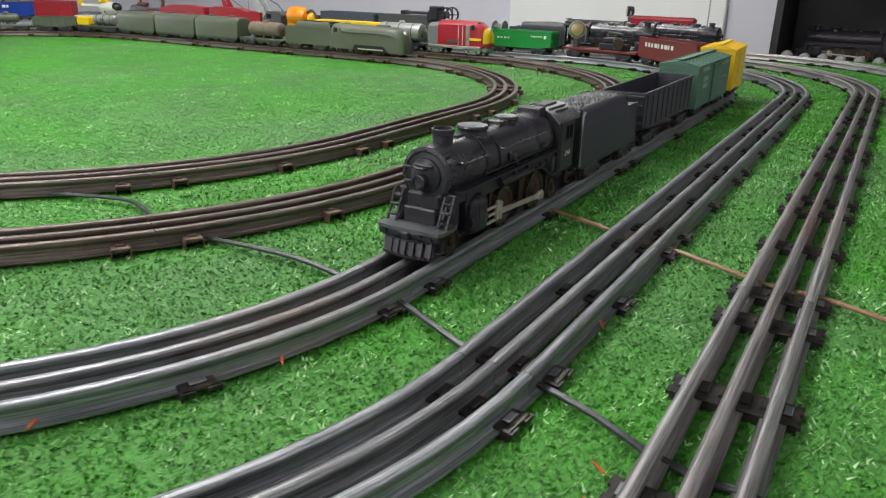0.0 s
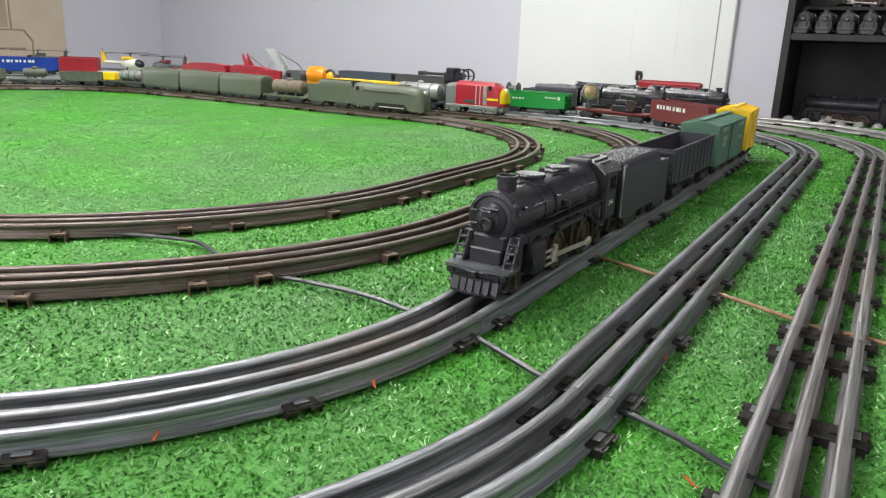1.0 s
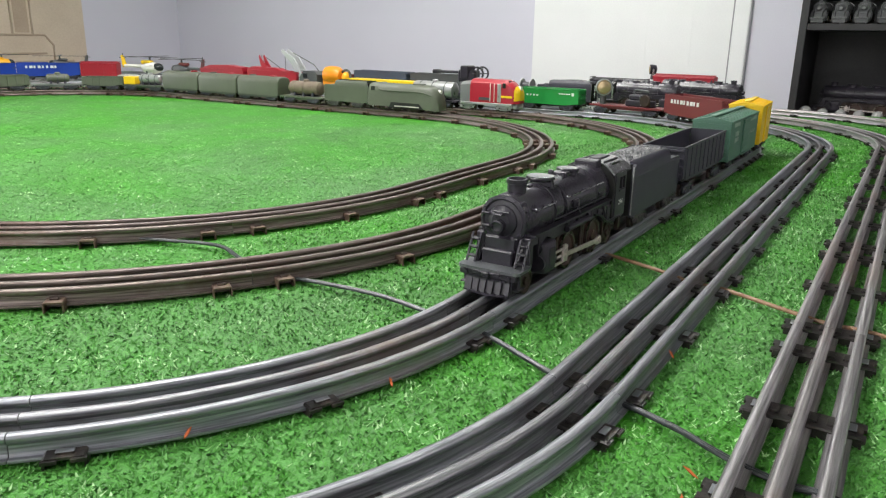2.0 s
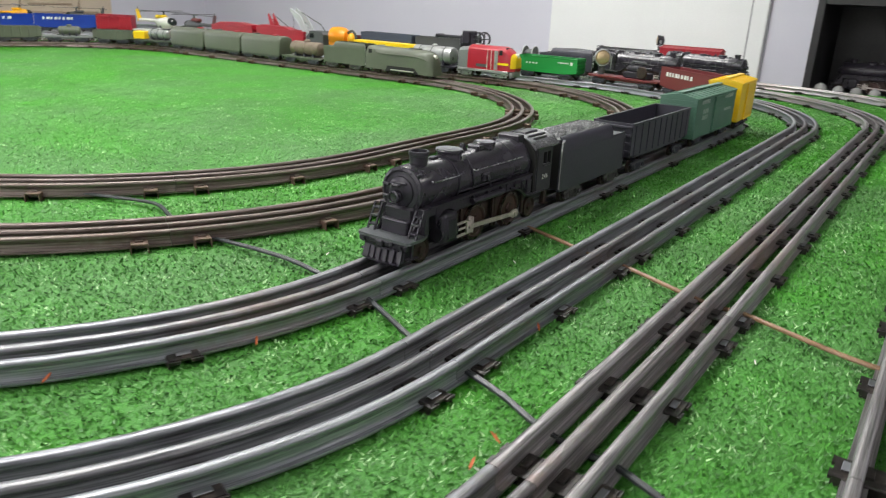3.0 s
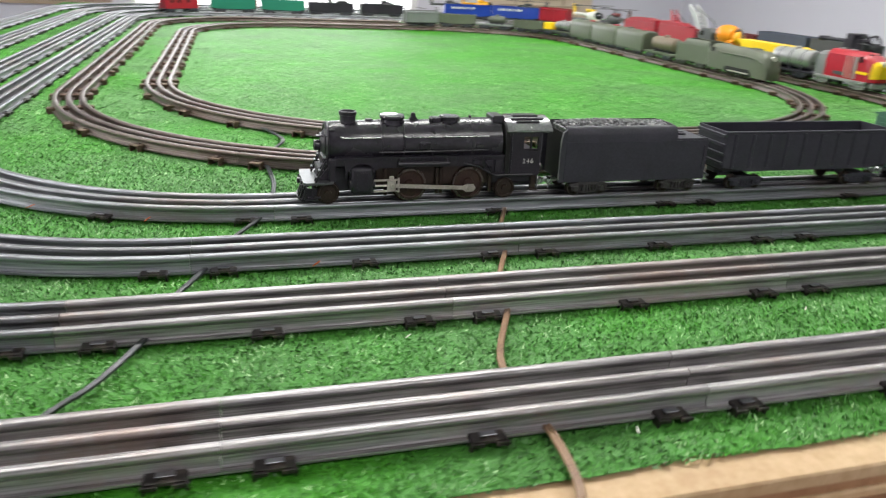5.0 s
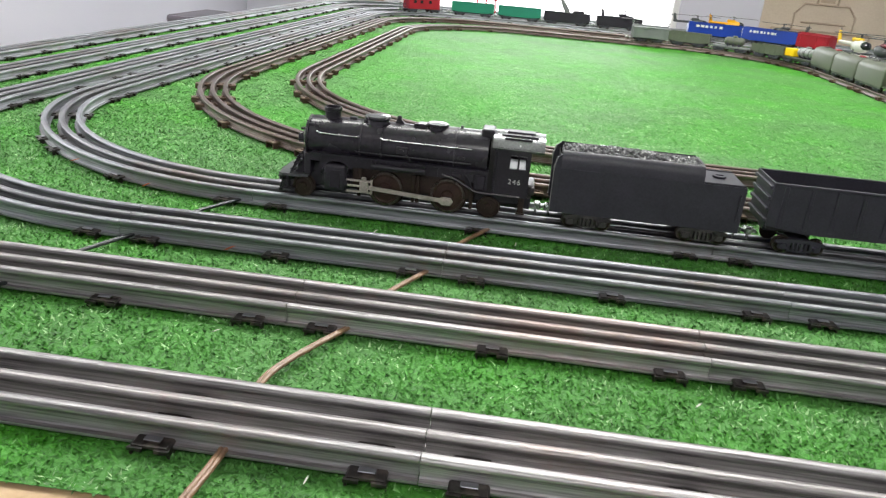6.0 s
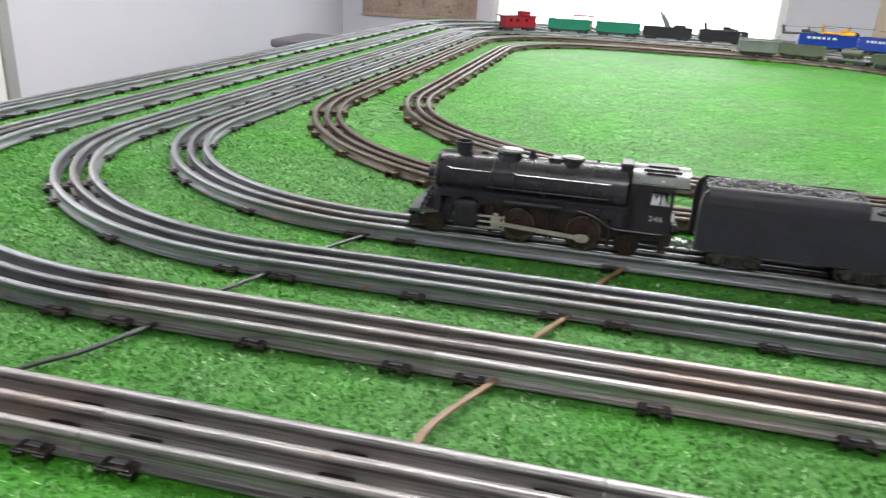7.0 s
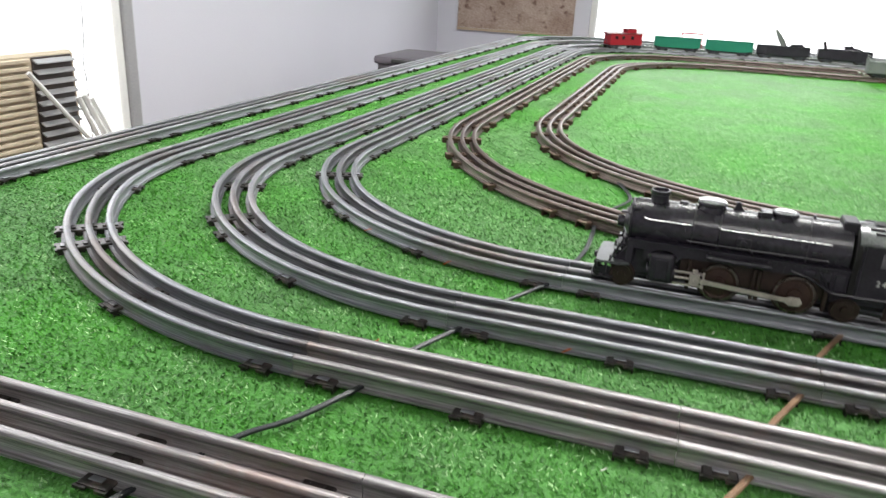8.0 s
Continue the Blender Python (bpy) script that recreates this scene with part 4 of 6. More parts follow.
    # front deck, pilot and bumper
    bm = prism(B(), [(0.0880, -0.0205), (0.0960, -0.0228), (0.1100, -0.0228), (0.1122, -0.0212), (0.1128, -0.0110), (0.1128, 0.0110), (0.1122, 0.0212), (0.1100, 0.0228), (0.0960, 0.0228), (0.0880, 0.0205)], "z", 0.0172, 0.0192)
    part("front_deck", bm, M["deck" if number else shine], ob)
    bm = box(B(), 0.1095, 0.1122, -0.0212, 0.0212, 0.0128, 0.0171, 0.0008)
    for s in (-1, 1):
        box(bm, 0.1122, 0.1138, s * 0.0075 - 0.0026, s * 0.0075 + 0.0026, 0.0150, 0.0176, 0.0004)
        cyl(bm, (0.1128, s * 0.0160, 0.0150), "x", 0.0016, 0.0020, 10)
    part("bumper_beam", bm, M[paint], ob)
    # pilot: a bowed apron with upright slots
    bm = B()
    for k in range(12):
        a0, a1 = (-0.0165 + 0.00275 * k, -0.0165 + 0.00275 * (k + 1))
        bow = lambda y: 0.0030 * (1 - (y / 0.0165) ** 2)
        mid = (a0 + a1) / 2
        if k % 2 or abs(mid) > 0.013:
            prism(bm, [(0.1085 + bow(mid), 0.0128), (0.1100 + bow(mid), 0.0128), (0.1130 + bow(mid), 0.0034), (0.1115 + bow(mid), 0.0034)], "y", a0, a1)
        prism(bm, [(0.1072 + bow(mid), 0.0128), (0.1086 + bow(mid), 0.0128), (0.1112 + bow(mid), 0.0034), (0.1098 + bow(mid), 0.0034)], "y", a0, a1)
        box(bm, 0.1105 + bow(mid), 0.1136 + bow(mid), a0, a1, 0.0022, 0.0036)
        box(bm, 0.1080 + bow(mid), 0.1106 + bow(mid), a0, a1, 0.0115, 0.0130)
    for s in (-1, 1):
        prism(bm, [(0.0980, 0.0130), (0.1085, 0.0130), (0.1110, 0.0040), (0.1010, 0.0060)], "y", s * 0.0166 - 0.0008, s * 0.0166 + 0.0008)
        box(bm, 0.0985, 0.1090, s * 0.0196 - 0.0026, s * 0.0196 + 0.0020, 0.0056, 0.0066, 0.0003)
        box(bm, 0.1040, 0.1056, s * 0.0200 - 0.0010, s * 0.0200 + 0.0010, 0.0062, 0.0172)
    part("pilot", bm, M[paint], ob)
    part("front_coupler", box(box(B(), 0.1130, 0.1160, -0.0026, 0.0026, 0.0138, 0.0178, 0.0006), 0.1125, 0.1140, -0.0058, 0.0058, 0.0160, 0.0172, 0.0003), M[paint], ob)
    bm = box(B(), 0.0850, 0.0942, -0.0124, 0.0124, 0.0190, 0.0372, 0.0010)
    for s in (-1, 1):
        prism(bm, [(0.0905, 0.0192), (0.1005, 0.0192), (0.0915, 0.0300)], "y", s * 0.0142 - 0.0010, s * 0.0142 + 0.0010)
        box(bm, 0.0860, 0.0912, s * 0.0170 - 0.0034, s * 0.0170 + 0.0034, 0.0190, 0.0376, 0.0006)
    part("smokebox_saddle", bm, M[paint], ob)
    part("front_plate", box(B(), 0.0940, 0.0958, -0.0112, 0.0112, 0.0196, 0.0366, 0.0006), M[paint], ob)
    for s in (-1, 1):
        bm = B()
        for y in (0.0150, 0.0212):
            prism(bm, [(0.1020, 0.0190), (0.1034, 0.0190), (0.0948, 0.0372), (0.0934, 0.0372)], "y", s * y - 0.0007, s * y + 0.0007)
        for k in range(3):
            x, z = 0.1004 - 0.0026 * k, 0.0226 + 0.0054 * k
            box(bm, x - 0.0024, x + 0.0024, s * 0.0181 - 0.0030, s * 0.0181 + 0.0030, z - 0.0004, z + 0.0007, 0.0002)
        part("front_step", bm, M[paint], ob)
        part("front_step_edge", box(B(), 0.0985, 0.1000, s * 0.0181 - 0.0030, s * 0.0181 + 0.0030, 0.0286, 0.0292), M["deck" if number else paint], ob)
    # frame and firebox
    bm = box(B(), -0.0950, 0.1000, -0.0115, 0.0115, 0.0085, 0.0290, 0.001)
    box(bm, -0.0600, 0.0860, -0.0148, 0.0148, 0.0290, 0.0400, 0.002)
    box(bm, -0.0880, -0.0480, -0.0170, 0.0170, 0.0120, 0.0230, 0.002)
    part("frame", bm, M[paint], ob)
    # cab with open windows, behind a raised front collar
    ring = [(0.0232 * c, bz + 0.0212 * h) for c, h in arch]
    # front wall painted black to stand for its shaded side
    part("cab_front", prism(B(), [(0.0226, 0.0225)] + ring + [(-0.0226, 0.0225)], "x", -0.0625, -0.0590), M["shade_black"], ob, "black cab front, painted dark for its shade")
    part("turret", box(B(), -0.0605, -0.0500, -0.0100, 0.0100, bz + br - 0.0040, bz + br + 0.0042, 0.0010), M[paint], ob)
    cab = box(B(), -0.0880, -0.0626, -0.0190, 0.0190, 0.0235, 0.0420)
    box(cab, -0.0915, -0.0626, -0.0208, 0.0208, 0.0215, 0.0245)
    box(cab, -0.0660, -0.0626, -0.0200, 0.0200, 0.0420, 0.0600)
    cabo = part("cab", cab, M[paint], ob)
    for s in (-1, 1):
        y0, y1 = s * 0.0212 - 0.0008, s * 0.0212 + 0.0008
        bm = box(B(), -0.0912, -0.0626, y0, y1, 0.0205, 0.0440)
        for x0, x1 in ((-0.0912, -0.0882), (-0.0826, -0.0812), (-0.0752, -0.0626)):
            box(bm, x0, x1, y0, y1, 0.0435, 0.0550)
        box(bm, -0.0912, -0.0626, y0, y1, 0.0545, 0.0600)
        part("cab_side", bm, M[paint], cabo)
        part("window_sill", box(B(), -0.0890, -0.0745, s * 0.0212 - 0.0016, s * 0.0212 + 0.0016, 0.0424, 0.0438, 0.0004), M[paint], cabo)
        bm = box(B(), -0.0900, -0.0850, s * 0.0180 - 0.0020, s * 0.0180 + 0.0020, 0.0070, 0.0206, 0.0005)
        box(bm, -0.0910, -0.0840, s * 0.0190 - 0.0030, s * 0.0190 + 0.0030, 0.0066, 0.0078, 0.0003)
        part("cab_step", bm, M["wheel"], cabo)
        part("cab_pipe", tube(B(), [(-0.0640, s * 0.0226, 0.0230), (-0.0640, s * 0.0226, 0.0580)], 0.0006, 6), M[paint], cabo)
    arc = [(-0.0226 + 0.0452 * k / 12, 0.0590 + 0.0098 * (1 - (2 * k / 12 - 1) ** 2) ** 0.75) for k in range(13)]
    under = [(p[0] * 0.95, p[1] - 0.0016) for p in arc[::-1]]
    bm = prism(B(), arc + under, "x", -0.1010, -0.0600)
    part("cab_roof", bm, M[roof or shine], cabo)
    bm = box(B(), -0.0930, -0.0700, -0.0050, 0.0050, 0.0672, 0.0697, 0.0005)
    for s in (-1, 1):
        box(bm, -0.0955, -0.0660, s * 0.0105 - 0.0008, s * 0.0105 + 0.0008, 0.0645, 0.0682)
        box(bm, -0.0905, -0.0690, s * 0.0148 - 0.0008, s * 0.0148 + 0.0008, 0.0630, 0.0665)
    part("roof_rib", bm, M[paint], cabo)
    if number:
        for s in (-1, 1):
            cu = bpy.data.curves.new("number", "FONT")
            cu.body, cu.size, cu.extrude, cu.align_x, cu.align_y, cu.space_character = number, 0.0058, 0.0002, "CENTER", "CENTER", 1.25
            tmp = bpy.data.objects.new("number", cu)
            scene.collection.objects.link(tmp)
            me = bpy.data.meshes.new_from_object(tmp.evaluated_get(bpy.context.evaluated_depsgraph_get()))
            bpy.data.objects.remove(tmp)
            me.materials.clear()
            me.materials.append(M["white"])
            part("number", me, None, cabo, "white road number", m=pose(-0.0800, s * 0.0221, 0.0330, 90, 0, 180 if s > 0 else 0))
    # wheels
    for x in (0.0235, -0.0277):
        wheels_on(ob, x, 0.0143, "driver", "tyre")
    for x in (0.0925, -0.0615):
        wheels_on(ob, x, 0.0090, "wheel", "wheel")
    coupler(ob, -0.0960, -1)
    bm = box(B(), -0.118, -0.0985, -0.003, 0.003, 0.0090, 0.0110, 0.0004)
    part("drawbar", bm, M["steel"], ob)
    part("rear_casting", box(box(B(), -0.0972, -0.0916, -0.0170, 0.0170, 0.0215, 0.0290, 0.0024, 2), -0.0955, -0.0916, -0.0140, 0.0140, 0.0180, 0.0216, 0.0008), M["truck_grey"], ob, "grey worn rear casting")
    return ob


# ---- tender and cars ----
def tender(label, group, m, paint="car_black", coal=True, length=0.143):
    ob = thing("tender", label, "toy rail car", group, m)
    h, w, low = length / 2, 0.0226, -length / 2 + 0.0345      # the low water deck ends at x = low
    body = part("body", box(B(), -h, h, -w, w, 0.0125, 0.0491, 0.0003), M[paint], ob)
    # upper sides that lean in and roll over to the edge of the coal
    bm = B()
    for s in (-1, 1):
        lean = [(w, 0.0490), (w - 0.0004, 0.0545), (w - 0.0018, 0.0585), (w - 0.0044, 0.0612), (w - 0.0066, 0.0620), (w - 0.0066, 0.0606), (w - 0.0050, 0.0598), (w - 0.0030, 0.0575), (w - 0.0018, 0.0540), (w - 0.0014, 0.0490)]
        prism(bm, [(s * y, z) for y, z in lean], "x", low, h)
    back = [(-w + 0.0002, 0.0490), (-w + 0.0010, 0.0560), (-w + 0.0050, 0.0610), (-0.010, 0.0622), (0.010, 0.0622), (w - 0.0050, 0.0610), (w - 0.0010, 0.0560), (w - 0.0002, 0.0490)]
    prism(bm, back, "x", low - 0.0014, low + 0.0006)
    part("coal_bunker", bm, M[paint], body)
    bm = box(B(), -h + 0.0014, low - 0.0016, -w + 0.0016, w - 0.0016, 0.0490, 0.0500, 0.0004)
    cyl(bm, (-h + 0.017, 0.0, 0.0506), "z", 0.0052, 0.0022, 18)
    box(bm, -h + 0.0140, -h + 0.0200, -0.0010, 0.0010, 0.0515, 0.0526, 0.0003)
    for s in (-1, 1):
        box(bm, -h + 0.0012, low - 0.002, s * (w - 0.0012) - 0.0006, s * (w - 0.0012) + 0.0006, 0.0492, 0.0508)
    part("water_deck", bm, M[paint], body)
    # open front: a black sheet puts in the recess's shade between the two side sheets, whose edges are worn pale
    part("front_wall", box(B(), h + 0.0001, h + 0.0008, -w + 0.0040, w - 0.0040, 0.0135, 0.0560), M["shade_black"], body)
    for s in (-1, 1):
        part("side_sheet", prism(B(), [(h, 0.0128), (h + 0.0046, 0.0128), (h + 0.0050, 0.0500), (h + 0.0030, 0.0575), (h, 0.0600)], "y", s * (w - 0.0026), s * w), M[paint], body)
        part("worn_edge", tube(B(), [(h + 0.0048, s * (w - 0.0006), 0.0150), (h + 0.0051, s * (w - 0.0006), 0.0500), (h + 0.0031, s * (w - 0.0012), 0.0576)], 0.0008, 6), M["silver"], body, "edge rubbed to pale metal")
    if coal:
        g = random.Random(7)
        bm = box(B(), low + 0.001, h - 0.001, -w + 0.0056, w - 0.0056, 0.050, 0.0600, 0.001)
        for _ in range(760):
            x, y = g.uniform(low + 0.001, h - 0.002), g.uniform(-w + 0.0052, w - 0.0052)
            z = 0.0600 + 0.0050 * (1 - (y / 0.019) ** 2) * (0.75 + 0.25 * math.sin(x * 60)) - 0.0012
            r = g.uniform(0.0011, 0.0022)
            bmesh.ops.create_icosphere(bm, subdivisions=1, radius=r, matrix=pose(x, y, z, g.uniform(0, 180), g.uniform(0, 180), 0) @ Matrix.Diagonal((1, g.uniform(0.6, 1.1), g.uniform(0.6, 1), 1)))
        load = part("coal_load", bm, M["coal"], ob, "heap of glossy dark coal")
        for p in load.data.polygons:
            p.use_smooth = False
    for s in (-1, 1):
        part("grab_rail", tube(B(), [(-h + 0.004, s * 0.0235, 0.022), (-h + 0.004, s * 0.0235, 0.044)], 0.0006, 6), M[paint], body)
        truck(ob, s * (h - 0.026), "truck_grey")
        coupler(ob, s * h, s)
    return ob


def gondola(label, group, m, paint, length=0.19, top=0.052, ribs=9, text=0, hollow="shade_black", base="car_black", floor_z=0.0125):
    ob = thing("gondola_car", label, "toy rail car", group, m)
    h, w, t = length / 2, 0.0228, 0.0014
    for s in (-1, 1):
        bm = prism(B(), [(-h, floor_z + 0.004), (-h + 0.03, floor_z), (h - 0.03, floor_z), (h, floor_z + 0.004), (h, top), (-h, top)], "y", s * w - t if s > 0 else -w, s * w if s > 0 else -w + t)
        box(bm, -h, h, s * (w - 0.0004) - 0.0013, s * (w - 0.0004) + 0.0013, top - 0.0018, top + 0.0004, 0.0004)
        body = part("side", bm, M[paint], ob)
        for k in range(ribs):
            x = -h + length * (k + 0.5) / ribs
            part("rib", shared(f"rib{paint}{top}", lambda: box(B(), -0.0017, 0.0017, -0.0010, 0.0010, floor_z + 0.003, top - 0.002, 0.0005), paint), None, body, m=pose(x, s * (w + 0.0001), 0))
        end = part("end", box(B(), s * h - 0.0012, s * h + 0.0002, -w + t + 0.0001, w - t - 0.0001, floor_z + 0.002, top), M[paint], ob)
        for k in range(4):
            z = floor_z + 0.008 + (top - floor_z - 0.012) * k / 3
            part("end_rib", shared(f"end_rib{paint}", lambda: box(B(), -0.0012, 0.0012, -w + 0.001, w - 0.001, -0.0013, 0.0013, 0.0003), paint), None, end, m=pose(s * (h + 0.0012), 0, z))
    # near-black floor in every car colour, the hollow's shade put into it
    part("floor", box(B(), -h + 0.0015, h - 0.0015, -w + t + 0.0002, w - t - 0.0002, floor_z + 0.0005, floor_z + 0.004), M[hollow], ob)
    part("underframe", box(B(), -h + 0.004, h - 0.004, -0.007, 0.007, floor_z - 0.005, floor_z + 0.0006, 0.001), M[base], ob)
    if text:
        letters(ob, -h * 0.75, h * 0.3, top - 0.017, top - 0.009, text, w + 0.0012, text)
    for s in (-1, 1):
        truck(ob, s * (h - 0.030))
        coupler(ob, s * h, s)
    return ob


def boxcar(label, group, m, paint, length=0.205, top=0.078, text=True, door_w=0.034):
    ob = thing("boxcar", label, "toy rail car", group, m)
    h, w = length / 2, 0.0250
    body = part("body", box(B(), -h, h, -w, w, 0.0120, top - 0.006, 0.0008), M[paint], ob)
    bm = prism(B(), [(-w - 0.001, top - 0.0066), (-w - 0.001, top - 0.0052), (0, top), (w + 0.001, top - 0.0052), (w + 0.001, top - 0.0066)], "x", -h - 0.0008, h + 0.0008)
    roof = part("roof", bm, M[paint], ob)
    for k in range(11):
        for s in (-1, 1):
            part("roof_rib", shared(f"roof_rib{paint}{s}", lambda: prism(B(), [(s * 0.004, -0.0004), (s * (w + 0.0006), -0.0050), (s * (w + 0.0006), -0.0044), (s * 0.004, 0.0004)], "x", -0.0006, 0.0006), paint), None, roof, m=pose(-h + length * (k + 0.5) / 11, 0, top))
    part("roof_walk", box(B(), -h, h, -0.0042, 0.0042, top + 0.0002, top + 0.0016, 0.0003), M[paint], roof)
    for s in (-1, 1):
        d = part("door", box(B(), -door_w / 2, door_w / 2, s * (w + 0.0010) - 0.0010, s * (w + 0.0010) + 0.0010, 0.0160, top - 0.0095, 0.0004), M[paint], ob)
        for z in (0.0135, top - 0.0094):
            part("door_rail", box(B(), -door_w * 1.1, door_w * 0.6, s * (w + 0.0016) - 0.0012, s * (w + 0.0016) + 0.0012, z, z + 0.0016), M[paint], d)
        for k in range(4):
            part("door_batten", shared(f"batten{paint}{door_w}", lambda: box(B(), -door_w / 2 + 0.001, door_w / 2 - 0.001, -0.0005, 0.0005, -0.0007, 0.0007), paint), None, d, m=pose(0, s * (w + 0.0023), 0.0230 + 0.0115 * k))
        for e in (-1, 1):
            bm = B()
            for k in range(8):
                z = 0.0180 + 0.0060 * k
                box(bm, s * 0 + e * h - 0.0007, e * h + 0.0007, -w + 0.003, w - 0.003, z - 0.0012, z + 0.0012) if s > 0 else box(bm, e * (h - 0.010) - 0.005, e * (h - 0.010) + 0.005, -w - 0.0012, -w, z - 0.0005, z + 0.0005)
            part("end_rib" if s > 0 else "ladder", bm, M[paint], body)
    part("underframe", box(B(), -h + 0.004, h - 0.004, -0.007, 0.007, 0.0070, 0.0120, 0.001), M["car_black"], ob)
    if text:
        letters(ob, h * 0.42, h * 0.80, 0.0560, 0.0610, 5, w + 0.0003, 5, "faded")
        letters(ob, h * 0.45, h * 0.72, 0.0430, 0.0490, 3, w + 0.0003, 9, "faded")
        letters(ob, h * 0.45, h * 0.72, 0.0350, 0.0405, 3, w + 0.0003, 3, "faded")
        letters(ob, -h * 0.80, -h * 0.35, 0.0560, 0.0610, 6, w + 0.0003, 6, "faded")
        letters(ob, -h * 0.76, -h * 0.40, 0.0380, 0.0415, 8, w + 0.0003, 7, "faded")
    for s in (-1, 1):
        truck(ob, s * (h - 0.032))
        coupler(ob, s * h, s)
    return ob


def flatcar(label, group, m, paint, length=0.19, deck=0.017):
    ob = thing("flat_car", label, "toy rail car", group, m)
    h, w = length / 2, 0.0225
    bm = box(B(), -h, h, -w, w, deck - 0.004, deck, 0.0005)
    for s in (-1, 1):
        prism(bm, [(-h + 0.01, deck - 0.004), (h - 0.01, deck - 0.004), (h * 0.45, deck - 0.009), (-h * 0.45, deck - 0.009)], "y", s * 0.016 - 0.001, s * 0.016 + 0.001)
        for k in range(8):
            x = -h + length * (k + 0.5) / 8
            box(bm, x - 0.0012, x + 0.0012, s * w - 0.0008, s * w + 0.0008, deck - 0.0045, deck + 0.0008)
    part("deck", bm, M[paint], ob)
    for s in (-1, 1):
        truck(ob, s * (h - 0.030))
        coupler(ob, s * h, s)
    return ob


def tank_load(name, label, group, m, paint, length=0.10, r=0.0175, deck=0.017, strap="dgrey"):
    ob = thing(name, label, "toy tank", group, m)
    h = length / 2
    part("tank", lathe(B(), [(0.001, -h), (r * 0.7, -h + 0.001), (r * 0.95, -h + 0.004), (r, -h + 0.009), (r, h - 0.009), (r * 0.95, h - 0.004), (r * 0.7, h - 0.001), (0.001, h)], (0, 0, deck + r + 0.003), "x", 24), M[paint], ob)
    part("dome", lathe(B(), [(0.008, -0.003), (0.0075, 0.004), (0.005, 0.0056), (0.001, 0.006)], (0, 0, deck + 2 * r + 0.002), "z", 16), M[paint], ob)
    for x in (-h * 0.6, 0, h * 0.6):
        part("band", shared(f"tank_band{r}{strap}", lambda: lathe(B(), [(r - 0.001, -0.0012), (r + 0.0006, -0.001), (r + 0.0006, 0.001), (r - 0.001, 0.0012)], (0, 0, 0), "x", 24), strap), None, ob, m=pose(x, 0, deck + r + 0.003))
        part("saddle", shared(f"saddle{r}", lambda: box(B(), -0.003, 0.003, -r * 0.8, r * 0.8, 0, r * 0.5 + 0.003, 0.0008), "car_black"), None, ob, m=pose(x, 0, deck))
    return ob


def round_car(label, group, m, paint="olive", length=0.145):
    ob = thing("passenger_car", label, "toy rail car", group, m)
    h, w = length / 2, 0.0240
    side = [(-w, 0.0130), (-w, 0.0440), (-w * 0.94, 0.0510), (-w * 0.72, 0.0565), (-w * 0.36, 0.0592), (0, 0.0600), (w * 0.36, 0.0592), (w * 0.72, 0.0565), (w * 0.94, 0.0510), (w, 0.0440), (w, 0.0130)]
    bm = prism(B(), side, "x", -h, h)
    ends = [e for e in bm.edges if abs(abs(e.verts[0].co.x) - h) < 1e-6 and abs(e.verts[0].co.x - e.verts[1].co.x) < 1e-6]
    bmesh.ops.bevel(bm, geom=ends, offset=0.004, segments=3, affect="EDGES", profile=0.5)
    part("body", bm, M[paint], ob)
    for s in (-1, 1):
        part("skirt", box(B(), -h + 0.004, h - 0.004, s * 0.0215 - 0.0008, s * 0.0215 + 0.0008, 0.0085, 0.0130), M["olive_dark"], ob)
        part("roof_hatch", box(B(), s * h * 0.5 - 0.008, s * h * 0.5 + 0.008, -0.006, 0.006, 0.0592, 0.0624, 0.0012), M["red" if s > 0 else "olive_dark"], ob)
        truck(ob, s * (h - 0.026))
        coupler(ob, s * h, s)
    return ob


